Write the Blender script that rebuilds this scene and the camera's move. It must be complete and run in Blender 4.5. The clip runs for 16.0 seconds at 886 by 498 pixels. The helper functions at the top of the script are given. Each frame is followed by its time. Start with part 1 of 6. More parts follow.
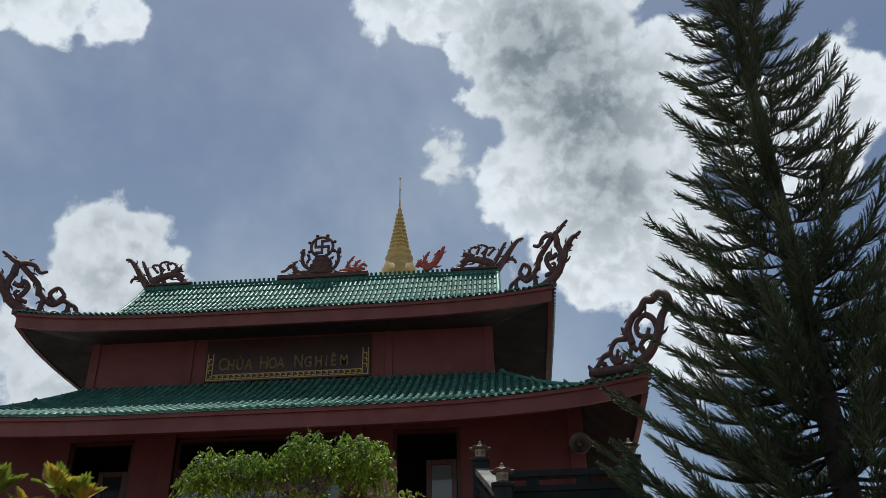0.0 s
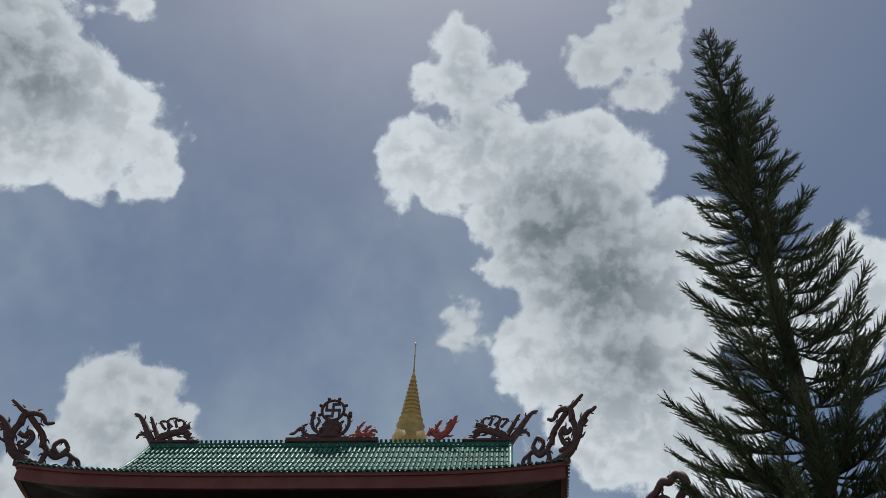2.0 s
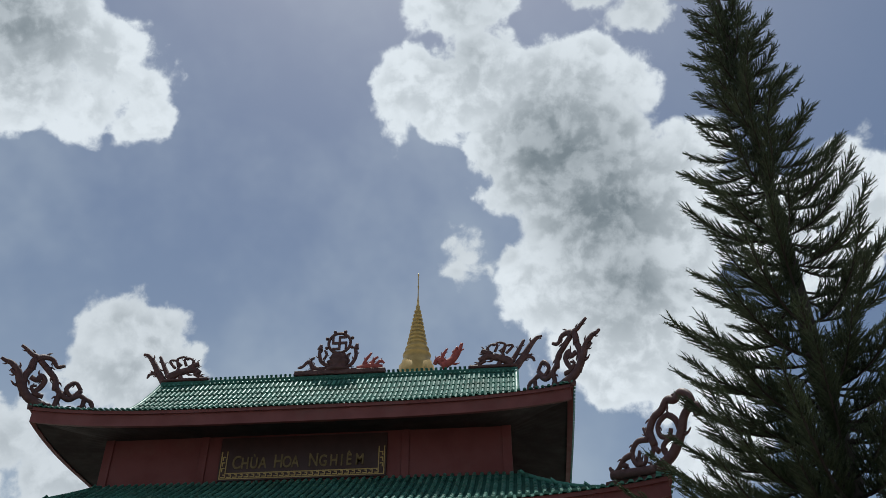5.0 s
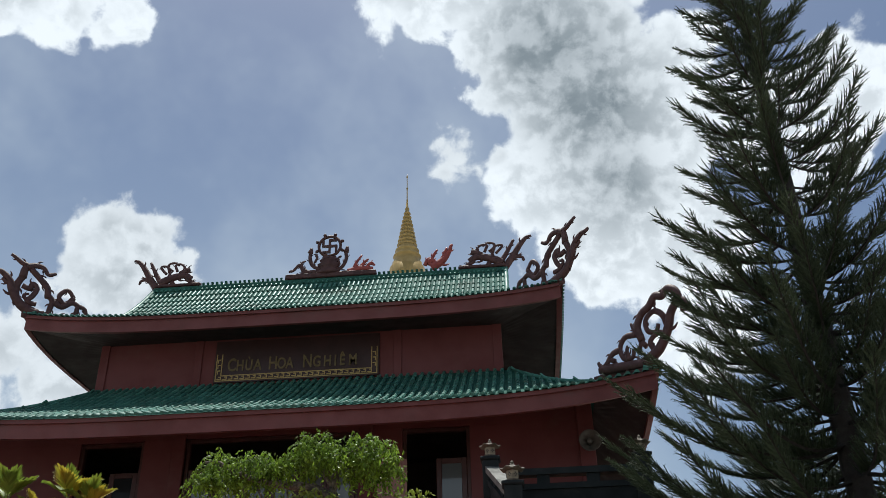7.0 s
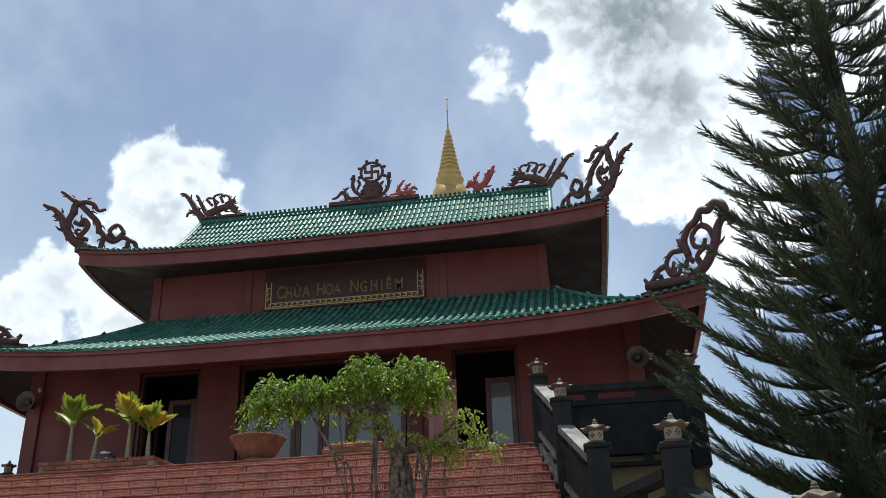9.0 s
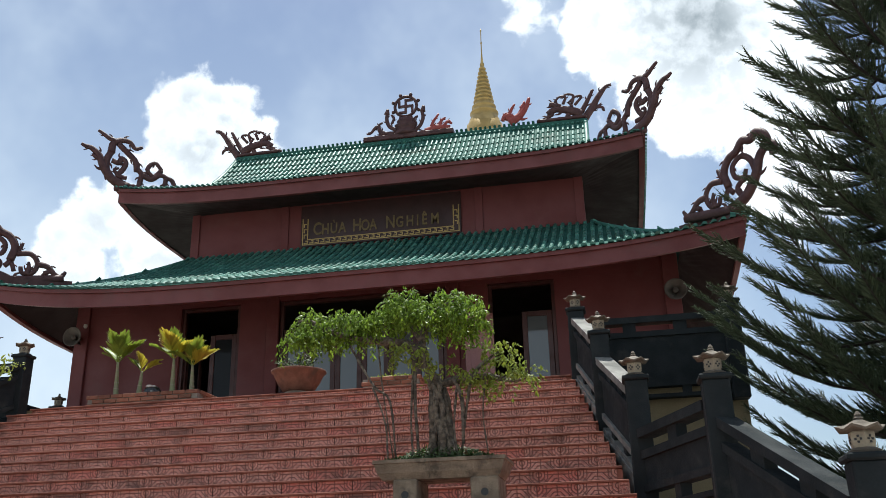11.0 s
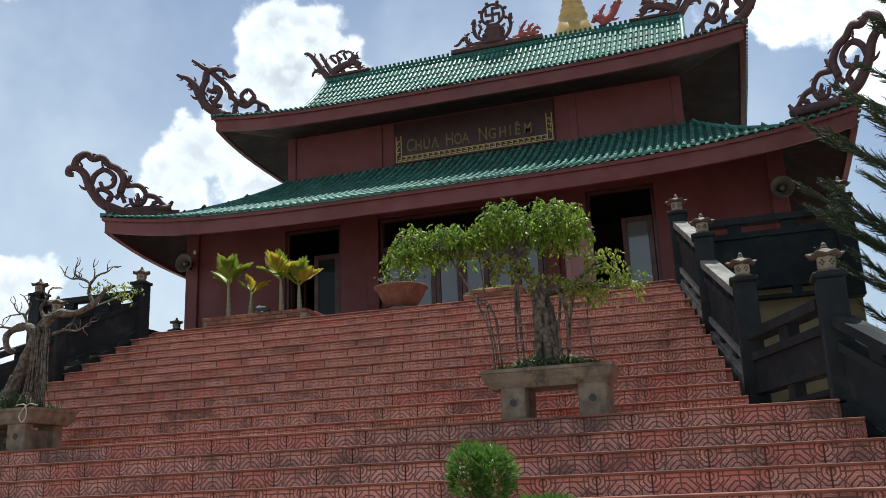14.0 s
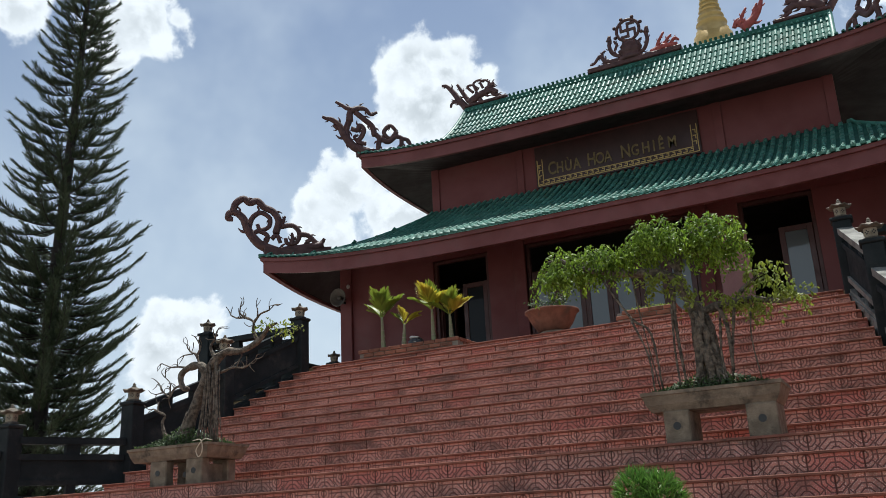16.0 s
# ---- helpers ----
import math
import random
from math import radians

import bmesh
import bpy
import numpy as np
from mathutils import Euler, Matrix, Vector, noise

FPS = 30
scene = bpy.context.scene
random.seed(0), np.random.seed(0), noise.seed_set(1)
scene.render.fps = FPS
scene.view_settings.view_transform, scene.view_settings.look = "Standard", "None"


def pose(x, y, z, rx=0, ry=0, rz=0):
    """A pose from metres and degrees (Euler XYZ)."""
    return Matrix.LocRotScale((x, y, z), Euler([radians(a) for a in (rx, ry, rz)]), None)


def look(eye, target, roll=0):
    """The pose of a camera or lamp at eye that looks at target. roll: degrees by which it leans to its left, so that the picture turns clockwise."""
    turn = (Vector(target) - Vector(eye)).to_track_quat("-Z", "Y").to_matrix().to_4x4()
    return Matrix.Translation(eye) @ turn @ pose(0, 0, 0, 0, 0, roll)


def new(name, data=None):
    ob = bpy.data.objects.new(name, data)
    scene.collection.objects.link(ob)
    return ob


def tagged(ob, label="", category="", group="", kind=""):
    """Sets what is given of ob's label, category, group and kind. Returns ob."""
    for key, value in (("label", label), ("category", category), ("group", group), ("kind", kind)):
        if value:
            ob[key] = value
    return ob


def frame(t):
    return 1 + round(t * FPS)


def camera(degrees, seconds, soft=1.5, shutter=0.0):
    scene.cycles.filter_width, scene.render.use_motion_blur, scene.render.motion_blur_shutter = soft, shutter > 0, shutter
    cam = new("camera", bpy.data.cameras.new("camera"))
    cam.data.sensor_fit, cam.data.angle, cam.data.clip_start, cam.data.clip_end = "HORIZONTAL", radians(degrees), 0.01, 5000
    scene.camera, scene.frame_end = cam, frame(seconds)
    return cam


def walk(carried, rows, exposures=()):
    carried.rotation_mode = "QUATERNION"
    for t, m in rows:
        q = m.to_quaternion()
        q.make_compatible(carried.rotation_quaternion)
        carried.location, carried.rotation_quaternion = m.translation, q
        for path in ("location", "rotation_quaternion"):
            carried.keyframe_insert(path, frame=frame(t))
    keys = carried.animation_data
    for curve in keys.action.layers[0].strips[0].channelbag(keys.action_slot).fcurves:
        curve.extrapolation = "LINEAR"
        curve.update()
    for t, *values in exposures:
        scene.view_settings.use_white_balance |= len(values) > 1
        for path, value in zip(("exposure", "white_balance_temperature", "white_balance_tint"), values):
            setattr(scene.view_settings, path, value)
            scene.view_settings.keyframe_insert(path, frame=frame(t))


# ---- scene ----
cam = camera(52.67, 16.0, soft=0.8)
PATH = [
    (0.0, pose(4.850, 0.000, 1.550, 119.470, 0.845, 4.708)),
    (0.5, pose(4.850, 0.000, 1.551, 122.325, 0.353, 3.843)),
    (1.0, pose(4.849, 0.001, 1.552, 124.995, -0.472, 3.663)),
    (1.5, pose(4.849, 0.002, 1.553, 127.801, -1.032, 3.788)),
    (2.0, pose(4.848, 0.003, 1.553, 130.160, -1.839, 4.090)),
    (2.5, pose(4.848, 0.004, 1.554, 131.279, -1.676, 5.247)),
    (3.0, pose(4.848, 0.007, 1.554, 130.659, -0.808, 6.770)),
    (5.5, pose(4.848, 0.025, 1.556, 124.050, 0.162, 4.945)),
    (6.0, pose(4.848, 0.029, 1.556, 122.271, 0.479, 4.481)),
    (6.5, pose(4.846, 0.035, 1.557, 120.593, 0.857, 4.686)),
    (7.0, pose(4.853, 0.039, 1.563, 119.385, 1.144, 5.462)),
    (7.5, pose(4.863, 0.044, 1.570, 118.228, 1.139, 6.103)),
    (8.0, pose(4.865, 0.051, 1.571, 116.857, 1.416, 6.951)),
    (8.5, pose(4.864, 0.060, 1.570, 115.604, 1.547, 7.874)),
    (9.0, pose(4.871, 0.069, 1.572, 114.519, 1.655, 8.886)),
    (11.5, pose(4.830, 0.124, 1.577, 109.599, 1.601, 12.462)),
    (12.0, pose(4.819, 0.132, 1.580, 108.819, 2.154, 14.316)),
    (12.5, pose(4.814, 0.137, 1.583, 107.719, 2.516, 15.703)),
    (13.0, pose(4.810, 0.144, 1.584, 106.201, 2.401, 16.138)),
    (13.5, pose(4.805, 0.142, 1.580, 105.303, 2.106, 16.561)),
    (14.0, pose(4.799, 0.138, 1.579, 105.081, 2.225, 17.797)),
    (14.5, pose(4.781, 0.135, 1.573, 104.994, 2.433, 19.743)),
    (15.0, pose(4.783, 0.132, 1.576, 105.364, 3.075, 22.441)),
    (15.5, pose(4.768, 0.130, 1.581, 105.959, 3.002, 25.133)),
    (16.0, pose(4.760, 0.130, 1.590, 107.111, 2.775, 27.592)),
]
EXPO = [(t, e, 6100, 6) for t, e in ((0, -0.14), (2.5, -0.48), (5.5, -0.1), (7, 0.1), (9, 0.48), (11.5, 0.65), (14.5, 0.46), (16, 0.38))]
SKY_GAIN, VEIL, CLOUD_CORE = 0.76, (5.8, 6.35, 6.8), 0.84
CLOUD_LIT, CLOUD_FAR, CLOUD_DIM = (8.8, 9.0, 9.2), (7.5, 7.7, 7.9), (2.3, 2.62, 2.85)
walk(cam, PATH, EXPO)

# ---------- light ----------
SUN_EL, SUN_AZ = 74.0, 10.0      # degrees; azimuth from the y axis towards -x


def sun_dir():
    e, a = radians(SUN_EL), radians(SUN_AZ)
    return Vector((-math.sin(a) * math.cos(e), math.cos(a) * math.cos(e), math.sin(e)))


sun = new("sun", bpy.data.lights.new("sun", "SUN"))
sun.data.energy, sun.data.angle, sun.data.color = 4.8, radians(0.6), (1.0, 0.95, 0.86)
sun.matrix_world = look(sun_dir() * 60, (0, 0, 0))


def node(nt, kind, **sets):
    n = nt.nodes.new(kind)
    for k, v in sets.items():
        if k == "op":
            n.operation = v
        elif k == "kind":
            n.data_type = v
    return n


def maths(nt, op, a, b=None, clamp=False):
    n = nt.nodes.new("ShaderNodeMath")
    n.operation, n.use_clamp = op, clamp
    for i, v in enumerate((a, b)):
        if v is None:
            continue
        if isinstance(v, (int, float)):
            n.inputs[i].default_value = v
        else:
            nt.links.new(v, n.inputs[i])
    return n.outputs[0]


def smooth(nt, value, lo, hi, to0=0.0, to1=1.0):
    n = nt.nodes.new("ShaderNodeMapRange")
    n.interpolation_type = "SMOOTHSTEP"
    nt.links.new(value, n.inputs[0])
    for i, v in enumerate((lo, hi, to0, to1)):
        n.inputs[i + 1].default_value = v
    return n.outputs[0]


def mixcol(nt, fac, a, b, blend="MIX"):
    n = nt.nodes.new("ShaderNodeMix")
    n.data_type, n.blend_type = "RGBA", blend
    if isinstance(fac, (int, float)):
        n.inputs[0].default_value = fac
    else:
        nt.links.new(fac, n.inputs[0])
    for i, v in ((6, a), (7, b)):
        if isinstance(v, tuple):
            n.inputs[i].default_value = (*v[:3], 1)
        else:
            nt.links.new(v, n.inputs[i])
    return n.outputs[2]


def noise_tex(nt, vec, scale, detail=4.0, rough=0.55):
    n = nt.nodes.new("ShaderNodeTexNoise")
    n.inputs["Scale"].default_value, n.inputs["Detail"].default_value, n.inputs["Roughness"].default_value = scale, detail, rough
    if vec is not None:
        nt.links.new(vec, n.inputs["Vector"])
    return n


def heading(yaw, elev):
    """Unit vector to a place in the sky: degrees left of the y axis, degrees up."""
    a, e = radians(yaw), radians(elev)
    return Vector((-math.sin(a) * math.cos(e), math.cos(a) * math.cos(e), math.sin(e)))


# cumulus clouds, each a heap of lobes: (yaw, elevation, radius), in degrees
TOWER = [(4.3, 53.1, 1.6), (3.6, 50.3, 2.3), (8.2, 50.6, 0.8), (-0.1, 50.8, 1.0), (9.4, 45.0, 1.7),
    (8.8, 43.2, 1.2), (8.0, 46.8, 1.7), (5.6, 45.3, 3.2), (1.0, 46.4, 3.0), (-3.5, 46.5, 2.6),
    (-8.3, 46.1, 2.4), (-10.7, 44.8, 2.0), (-3.8, 42.9, 4.3), (1.1, 42.4, 2.3), (-8.3, 41.1, 3.8),
    (-1.6, 39.8, 2.2), (2.9, 48.4, 2.0), (1.0, 39.0, 0.6), (-5.1, 38.2, 3.7), (-10.5, 38.4, 3.8),
    (-3.1, 35.8, 2.3)]
TOWER_BASE = [(-7.3, 35.1, 4.1), (-14.3, 40.3, 1.9), (-11.9, 34.7, 3.7), (-5.3, 32.5, 3.3), (-1.3, 32.3, 1.8),
    (-9.9, 30.7, 4.0), (-7.2, 28.6, 3.7), (-12.4, 27.8, 2.6), (-25.3, 37.0, 1.7), (-25.8, 34.8, 2.7),
    (-19.6, 34.8, 3.2), (-22.2, 31.3, 2.5)]
PUFFS = [(3.7, 35.4, 1.2), (4.5, 34.1, 0.8), (3.0, 34.4, 0.7), (0.2, 35.1, 0.6), (-0.5, 33.6, 0.8)]
UPPER_PUFF = [(-15.0, 54.0, 1.7), (-12.3, 51.8, 1.9), (-9.9, 51.2, 1.7), (-15.5, 51.5, 1.4), (-12.7, 49.5, 1.6),
    (-12.7, 50.5, 1.4), (-10.5, 49.2, 1.0), (-8.4, 51.8, 0.8)]
WEST_BANK = [(45.4, 46.8, 2.1), (42.2, 47.0, 2.3), (43.3, 44.4, 3.7), (38.6, 45.1, 2.8), (34.3, 44.3, 2.6),
    (31.1, 43.3, 2.0), (29.4, 41.9, 1.4), (30.8, 40.7, 1.2), (34.2, 41.0, 1.9), (38.8, 41.4, 2.7),
    (41.1, 40.2, 2.3), (41.2, 38.2, 1.2), (37.4, 50.0, 0.8)]
RIDGE_CUMULUS = [(27.9, 28.9, 2.0), (29.4, 28.7, 1.1), (25.8, 28.6, 2.1), (23.8, 27.4, 1.5), (29.7, 25.8, 1.5),
    (27.0, 25.8, 2.7), (24.2, 25.5, 1.8)]
EAVE_CUMULUS = [(33.3, 20.6, 2.1), (35.3, 20.0, 1.0), (31.5, 21.5, 1.8), (34.4, 18.5, 1.9), (30.7, 19.5, 2.1),
    (28.1, 20.2, 2.1)]
LOW_CUMULUS = [(44.4, 12.7, 1.7), (42.2, 12.8, 1.5), (45.2, 11.2, 2.0), (42.7, 10.8, 2.2), (40.4, 9.9, 1.8),
    (45.3, 9.1, 1.9), (41.3, 8.2, 1.9)]
FAR_BANK = [(46.8, 30.7, 2.1), (44.6, 30.9, 0.9), (49.1, 29.8, 1.8), (54.7, 30.1, 1.7), (48.3, 28.3, 1.1)]
LOW_BANK = [(-2.1, 32.5, 3.0), (-7.4, 29.9, 3.9), (-3.5, 28.9, 1.8), (-12.1, 26.5, 3.3), (-14.5, 28.2, 3.0),
    (-12.9, 22.0, 2.8)]
GREY = [(-5.1, 41.4, 5.3), (-7.3, 37.6, 5.2), (-3.0, 39.7, 3.2), (2.7, 50.7, 1.5), (3.0, 47.8, 1.6), (-8.2, 33.0, 4.1), (-4.5, 44.3, 2.5), (43.6, 44.3, 4.0), (40.3, 43.4, 3.3), (46.5, 46.3, 1.8)]    # the thick, shaded hearts of the large clouds
HEAVY = TOWER + TOWER_BASE + WEST_BANK + LOW_BANK
LIGHT = PUFFS + UPPER_PUFF + RIDGE_CUMULUS + EAVE_CUMULUS + LOW_CUMULUS + FAR_BANK
world = bpy.data.worlds.new("sky")
scene.world = world
world.use_nodes = True
wt = world.node_tree
wt.nodes.clear()
sky = wt.nodes.new("ShaderNodeTexSky")
sky.sky_type, sky.sun_disc = "NISHITA", False
sky.sun_elevation, sky.sun_rotation = radians(SUN_EL), radians(-SUN_AZ)
sky.air_density, sky.dust_density, sky.ozone_density = 1.0, 1.6, 1.0
tc = wt.nodes.new("ShaderNodeTexCoord")
gen = tc.outputs["Generated"]
def shifted(nt, vec, by):
    n = nt.nodes.new("ShaderNodeVectorMath")
    n.operation = "ADD"
    nt.links.new(vec, n.inputs[0])
    n.inputs[1].default_value = by
    return n.outputs[0]


def billows(vec):
    """Rounded lobes at three sizes with ragged wisps, in radians of the outline's play."""
    total = None
    for scale, amount in ((15.0, 0.030), (34.0, 0.020), (80.0, 0.009)):
        vo = wt.nodes.new("ShaderNodeTexVoronoi")
        vo.feature = "SMOOTH_F1"
        vo.inputs["Scale"].default_value, vo.inputs["Smoothness"].default_value = scale, 0.6
        wt.links.new(vec, vo.inputs["Vector"])
        lobe = maths(wt, "MULTIPLY", maths(wt, "SUBTRACT", 0.55, vo.outputs["Distance"]), amount)
        total = lobe if total is None else maths(wt, "ADD", total, lobe)
    rag = noise_tex(wt, vec, 22.0, 9.0, 0.62)
    return maths(wt, "ADD", total, maths(wt, "MULTIPLY", maths(wt, "SUBTRACT", rag.outputs["Fac"], 0.5), 0.062))


def heap(lobes, vec, blend=0.012):
    """Depth inside the union of a cloud's lobes, in radians."""
    total = None
    for yaw, elev, rad in lobes:
        dist = wt.nodes.new("ShaderNodeVectorMath")
        dist.operation = "DISTANCE"
        wt.links.new(vec, dist.inputs[0])
        dist.inputs[1].default_value = heading(yaw, elev)
        inside = maths(wt, "SUBTRACT", radians(rad), dist.outputs["Value"])
        if total is None:
            total = inside
        else:
            n = wt.nodes.new("ShaderNodeMath")
            n.operation = "SMOOTH_MAX"
            wt.links.new(total, n.inputs[0])
            wt.links.new(inside, n.inputs[1])
            n.inputs[2].default_value = blend
            total = n.outputs[0]
    return total


big = noise_tex(wt, gen, 16.0, 3.0, 0.5)
cen = wt.nodes.new("ShaderNodeVectorMath")
cen.operation = "SUBTRACT"
wt.links.new(big.outputs["Color"], cen.inputs[0])
cen.inputs[1].default_value = (0.5, 0.5, 0.5)
warp = wt.nodes.new("ShaderNodeVectorMath")
warp.operation = "MULTIPLY_ADD"
wt.links.new(cen.outputs[0], warp.inputs[0])
warp.inputs[1].default_value = (0.02, 0.02, 0.02)
wt.links.new(gen, warp.inputs[2])
here = warp.outputs[0]
billow, beyond = billows(here), billows(shifted(wt, here, sun_dir() * 0.013))
heavy, light = heap(HEAVY, here), heap(LIGHT, here)
# more cumulus, unseen, behind and overhead, added to brighten the shaded steps and front
sepd = wt.nodes.new("ShaderNodeSeparateXYZ")
wt.links.new(gen, sepd.inputs[0])
away = maths(wt, "MAXIMUM", smooth(wt, sepd.outputs[1], 0.25, -0.1), smooth(wt, sepd.outputs[2], 0.90, 0.97))
field = noise_tex(wt, gen, 2.6, 3.0, 0.5)
rest = smooth(wt, maths(wt, "MULTIPLY", away, smooth(wt, field.outputs["Fac"], 0.44, 0.62)), 0.0, 1.0, -0.05, 0.05)
heavy = maths(wt, "MAXIMUM", heavy, rest)
depth = maths(wt, "MAXIMUM", heavy, light)
dens = maths(wt, "ADD", depth, billow)
thin = noise_tex(wt, gen, 6.0, 4.0, 0.6)
cover = maths(wt, "MULTIPLY", smooth(wt, dens, -0.003, 0.010), smooth(wt, maths(wt, "ADD", dens, maths(wt, "MULTIPLY", thin.outputs["Fac"], 0.03)), 0.0, 0.026, 0.25, 1.0))
soft = noise_tex(wt, here, 9.0, 8.0, 0.6)
fleck = noise_tex(wt, here, 24.0, 7.0, 0.6)
core = maths(wt, "MULTIPLY", smooth(wt, maths(wt, "ADD", maths(wt, "MAXIMUM", heap(GREY, here, 0.04), rest), maths(wt, "MULTIPLY", maths(wt, "SUBTRACT", soft.outputs["Fac"], 0.5), 0.055)), -0.04, 0.095),
             smooth(wt, fleck.outputs["Fac"], 0.25, 0.75, 0.70, 1.0))
core = maths(wt, "ADD", core, maths(wt, "MULTIPLY", smooth(wt, light, 0.006, 0.05), smooth(wt, fleck.outputs["Fac"], 0.40, 0.70, 0.0, 0.35)))
relief = smooth(wt, maths(wt, "SUBTRACT", billow, beyond), 0.010, -0.010, 0.0, 0.34)
dim = maths(wt, "ADD", maths(wt, "MULTIPLY", core, CLOUD_CORE), maths(wt, "MULTIPLY", relief, smooth(wt, dens, 0.0, 0.03)), True)
lit = mixcol(wt, smooth(wt, maths(wt, "SUBTRACT", heavy, light), -0.01, 0.01), CLOUD_FAR, CLOUD_LIT)
cloud = mixcol(wt, dim, lit, CLOUD_DIM)
wisp = noise_tex(wt, gen, 3.0, 5.0, 0.6)
haze = maths(wt, "ADD", smooth(wt, wisp.outputs["Fac"], 0.40, 0.75, 0.0, 0.4), smooth(wt, sepd.outputs[2], 0.66, 0.12, 0.0, 0.6), True)
haze = maths(wt, "MULTIPLY", haze, smooth(wt, sepd.outputs[0], 0.30, -0.05, 0.1, 1.0))
skycol = mixcol(wt, 1.0, sky.outputs[0], (SKY_GAIN, SKY_GAIN, SKY_GAIN), "MULTIPLY")
veil = mixcol(wt, haze, skycol, VEIL)
full = mixcol(wt, cover, veil, cloud)
bg = wt.nodes.new("ShaderNodeBackground")
bg.inputs[1].default_value = 0.1
wt.links.new(full, bg.inputs[0])
out = wt.nodes.new("ShaderNodeOutputWorld")
wt.links.new(bg.outputs[0], out.inputs[0])


# ---------- materials ----------
def material(name, base, other=None, rough=0.6, metal=0.0, scale=6.0, spread=0.5, bump=0.1, fine=60.0, coat=0.0,
             rnd=0.0, island=False, dirt=None, dirt_scale=1.2, dirt_amount=0.5, trans=0.0, spec=0.5):
    m = bpy.data.materials.new(name)
    m.use_nodes = True
    nt = m.node_tree
    b = nt.nodes["Principled BSDF"]
    pos = nt.nodes.new("ShaderNodeNewGeometry").outputs["Position"]
    n1, n2 = noise_tex(nt, pos, scale, 5.0), noise_tex(nt, pos, fine, 3.0)
    f = smooth(nt, n1.outputs["Fac"], 0.5 - spread / 2, 0.5 + spread / 2)
    col = mixcol(nt, f, base, other or tuple(c * 0.7 for c in base))
    f2 = smooth(nt, n2.outputs["Fac"], 0.35, 0.7, 0.0, 0.35)
    col = mixcol(nt, f2, col, tuple(c * 0.6 for c in base))
    if dirt:
        n3 = noise_tex(nt, pos, dirt_scale, 6.0, 0.65)
        col = mixcol(nt, smooth(nt, n3.outputs["Fac"], 0.52, 0.72, 0.0, dirt_amount), col, dirt)
    if rnd:
        if island:
            r = nt.nodes.new("ShaderNodeNewGeometry").outputs["Random Per Island"]
        else:
            r = nt.nodes.new("ShaderNodeObjectInfo").outputs["Random"]
        hsv = nt.nodes.new("ShaderNodeHueSaturation")
        nt.links.new(col, hsv.inputs["Color"])
        nt.links.new(smooth(nt, r, 0, 1, 1 - rnd, 1 + rnd), hsv.inputs["Value"])
        col = hsv.outputs[0]
    nt.links.new(col, b.inputs["Base Color"])
    b.inputs["Metallic"].default_value = metal
    b.inputs["Specular IOR Level"].default_value = spec
    nt.links.new(smooth(nt, n1.outputs["Fac"], 0.3, 0.7, max(rough - 0.1, 0.02), min(rough + 0.12, 1)), b.inputs["Roughness"])
    b.inputs["Coat Weight"].default_value = coat
    b.inputs["Coat Roughness"].default_value = 0.12
    if bump:
        bp = nt.nodes.new("ShaderNodeBump")
        bp.inputs["Strength"].default_value, bp.inputs["Distance"].default_value = bump, 0.02
        nt.links.new(maths(nt, "ADD", n1.outputs["Fac"], n2.outputs["Fac"]), bp.inputs["Height"])
        nt.links.new(bp.outputs[0], b.inputs["Normal"])
    if trans:
        tr = nt.nodes.new("ShaderNodeBsdfTranslucent")
        nt.links.new(col, tr.inputs[0])
        mx = nt.nodes.new("ShaderNodeMixShader")
        mx.inputs[0].default_value = trans
        nt.links.new(b.outputs[0], mx.inputs[1])
        nt.links.new(tr.outputs[0], mx.inputs[2])
        nt.links.new(mx.outputs[0], nt.nodes["Material Output"].inputs["Surface"])
    return m


RED = material("red_wall_paint", (0.145, 0.031, 0.030), (0.115, 0.025, 0.024), 0.65, scale=1.4, dirt=(0.13, 0.05, 0.045), dirt_amount=0.5, bump=0.06)
FASCIA = material("maroon_fascia_paint", (0.155, 0.037, 0.035), (0.115, 0.029, 0.028), 0.6, scale=2.2, dirt=(0.09, 0.04, 0.035), bump=0.06)
# maroon taken nearly to black: the eave shade is in this colour
SOFFIT = material("maroon_soffit_in_shade", (0.024, 0.010, 0.010), None, 0.8, scale=2.0)
TILE = material("green_glazed_tile", (0.075, 0.218, 0.176), (0.040, 0.130, 0.105), 0.5, scale=3.0, rnd=0.12, dirt=(0.05, 0.075, 0.05), dirt_amount=0.55, spec=0.22, bump=0.08)
TILE_ROWS = material("green_glazed_tile_rows", (0.075, 0.218, 0.176), (0.040, 0.130, 0.105), 0.5, scale=3.0, rnd=0.16, island=True, dirt=(0.05, 0.075, 0.05), dirt_amount=0.55, spec=0.22, bump=0.08)
PAN = material("green_pan_tile", (0.046, 0.138, 0.112), (0.028, 0.088, 0.072), 0.75, scale=4.0, dirt=(0.04, 0.05, 0.035), dirt_amount=0.6, spec=0.05)
ORN = material("maroon_cast_ornament", (0.080, 0.027, 0.025), (0.052, 0.019, 0.018), 0.6, scale=7.0, dirt=(0.14, 0.075, 0.062), dirt_scale=5.0, dirt_amount=0.35, bump=0.25)
FLAME = material("red_cast_flame", (0.34, 0.06, 0.045), (0.24, 0.04, 0.035), 0.55, scale=7.0, bump=0.2)
GOLD = material("gold_paint", (0.50, 0.35, 0.12), (0.38, 0.26, 0.09), 0.42, metal=0.4, scale=3.0, bump=0.05)
# letter gold, darkened in colour for the eave shadow over the text
SHADE_GILT = material("shaded_gilt_lettering", (0.20, 0.14, 0.055), (0.12, 0.085, 0.033), 0.55, metal=0.2, scale=9.0)
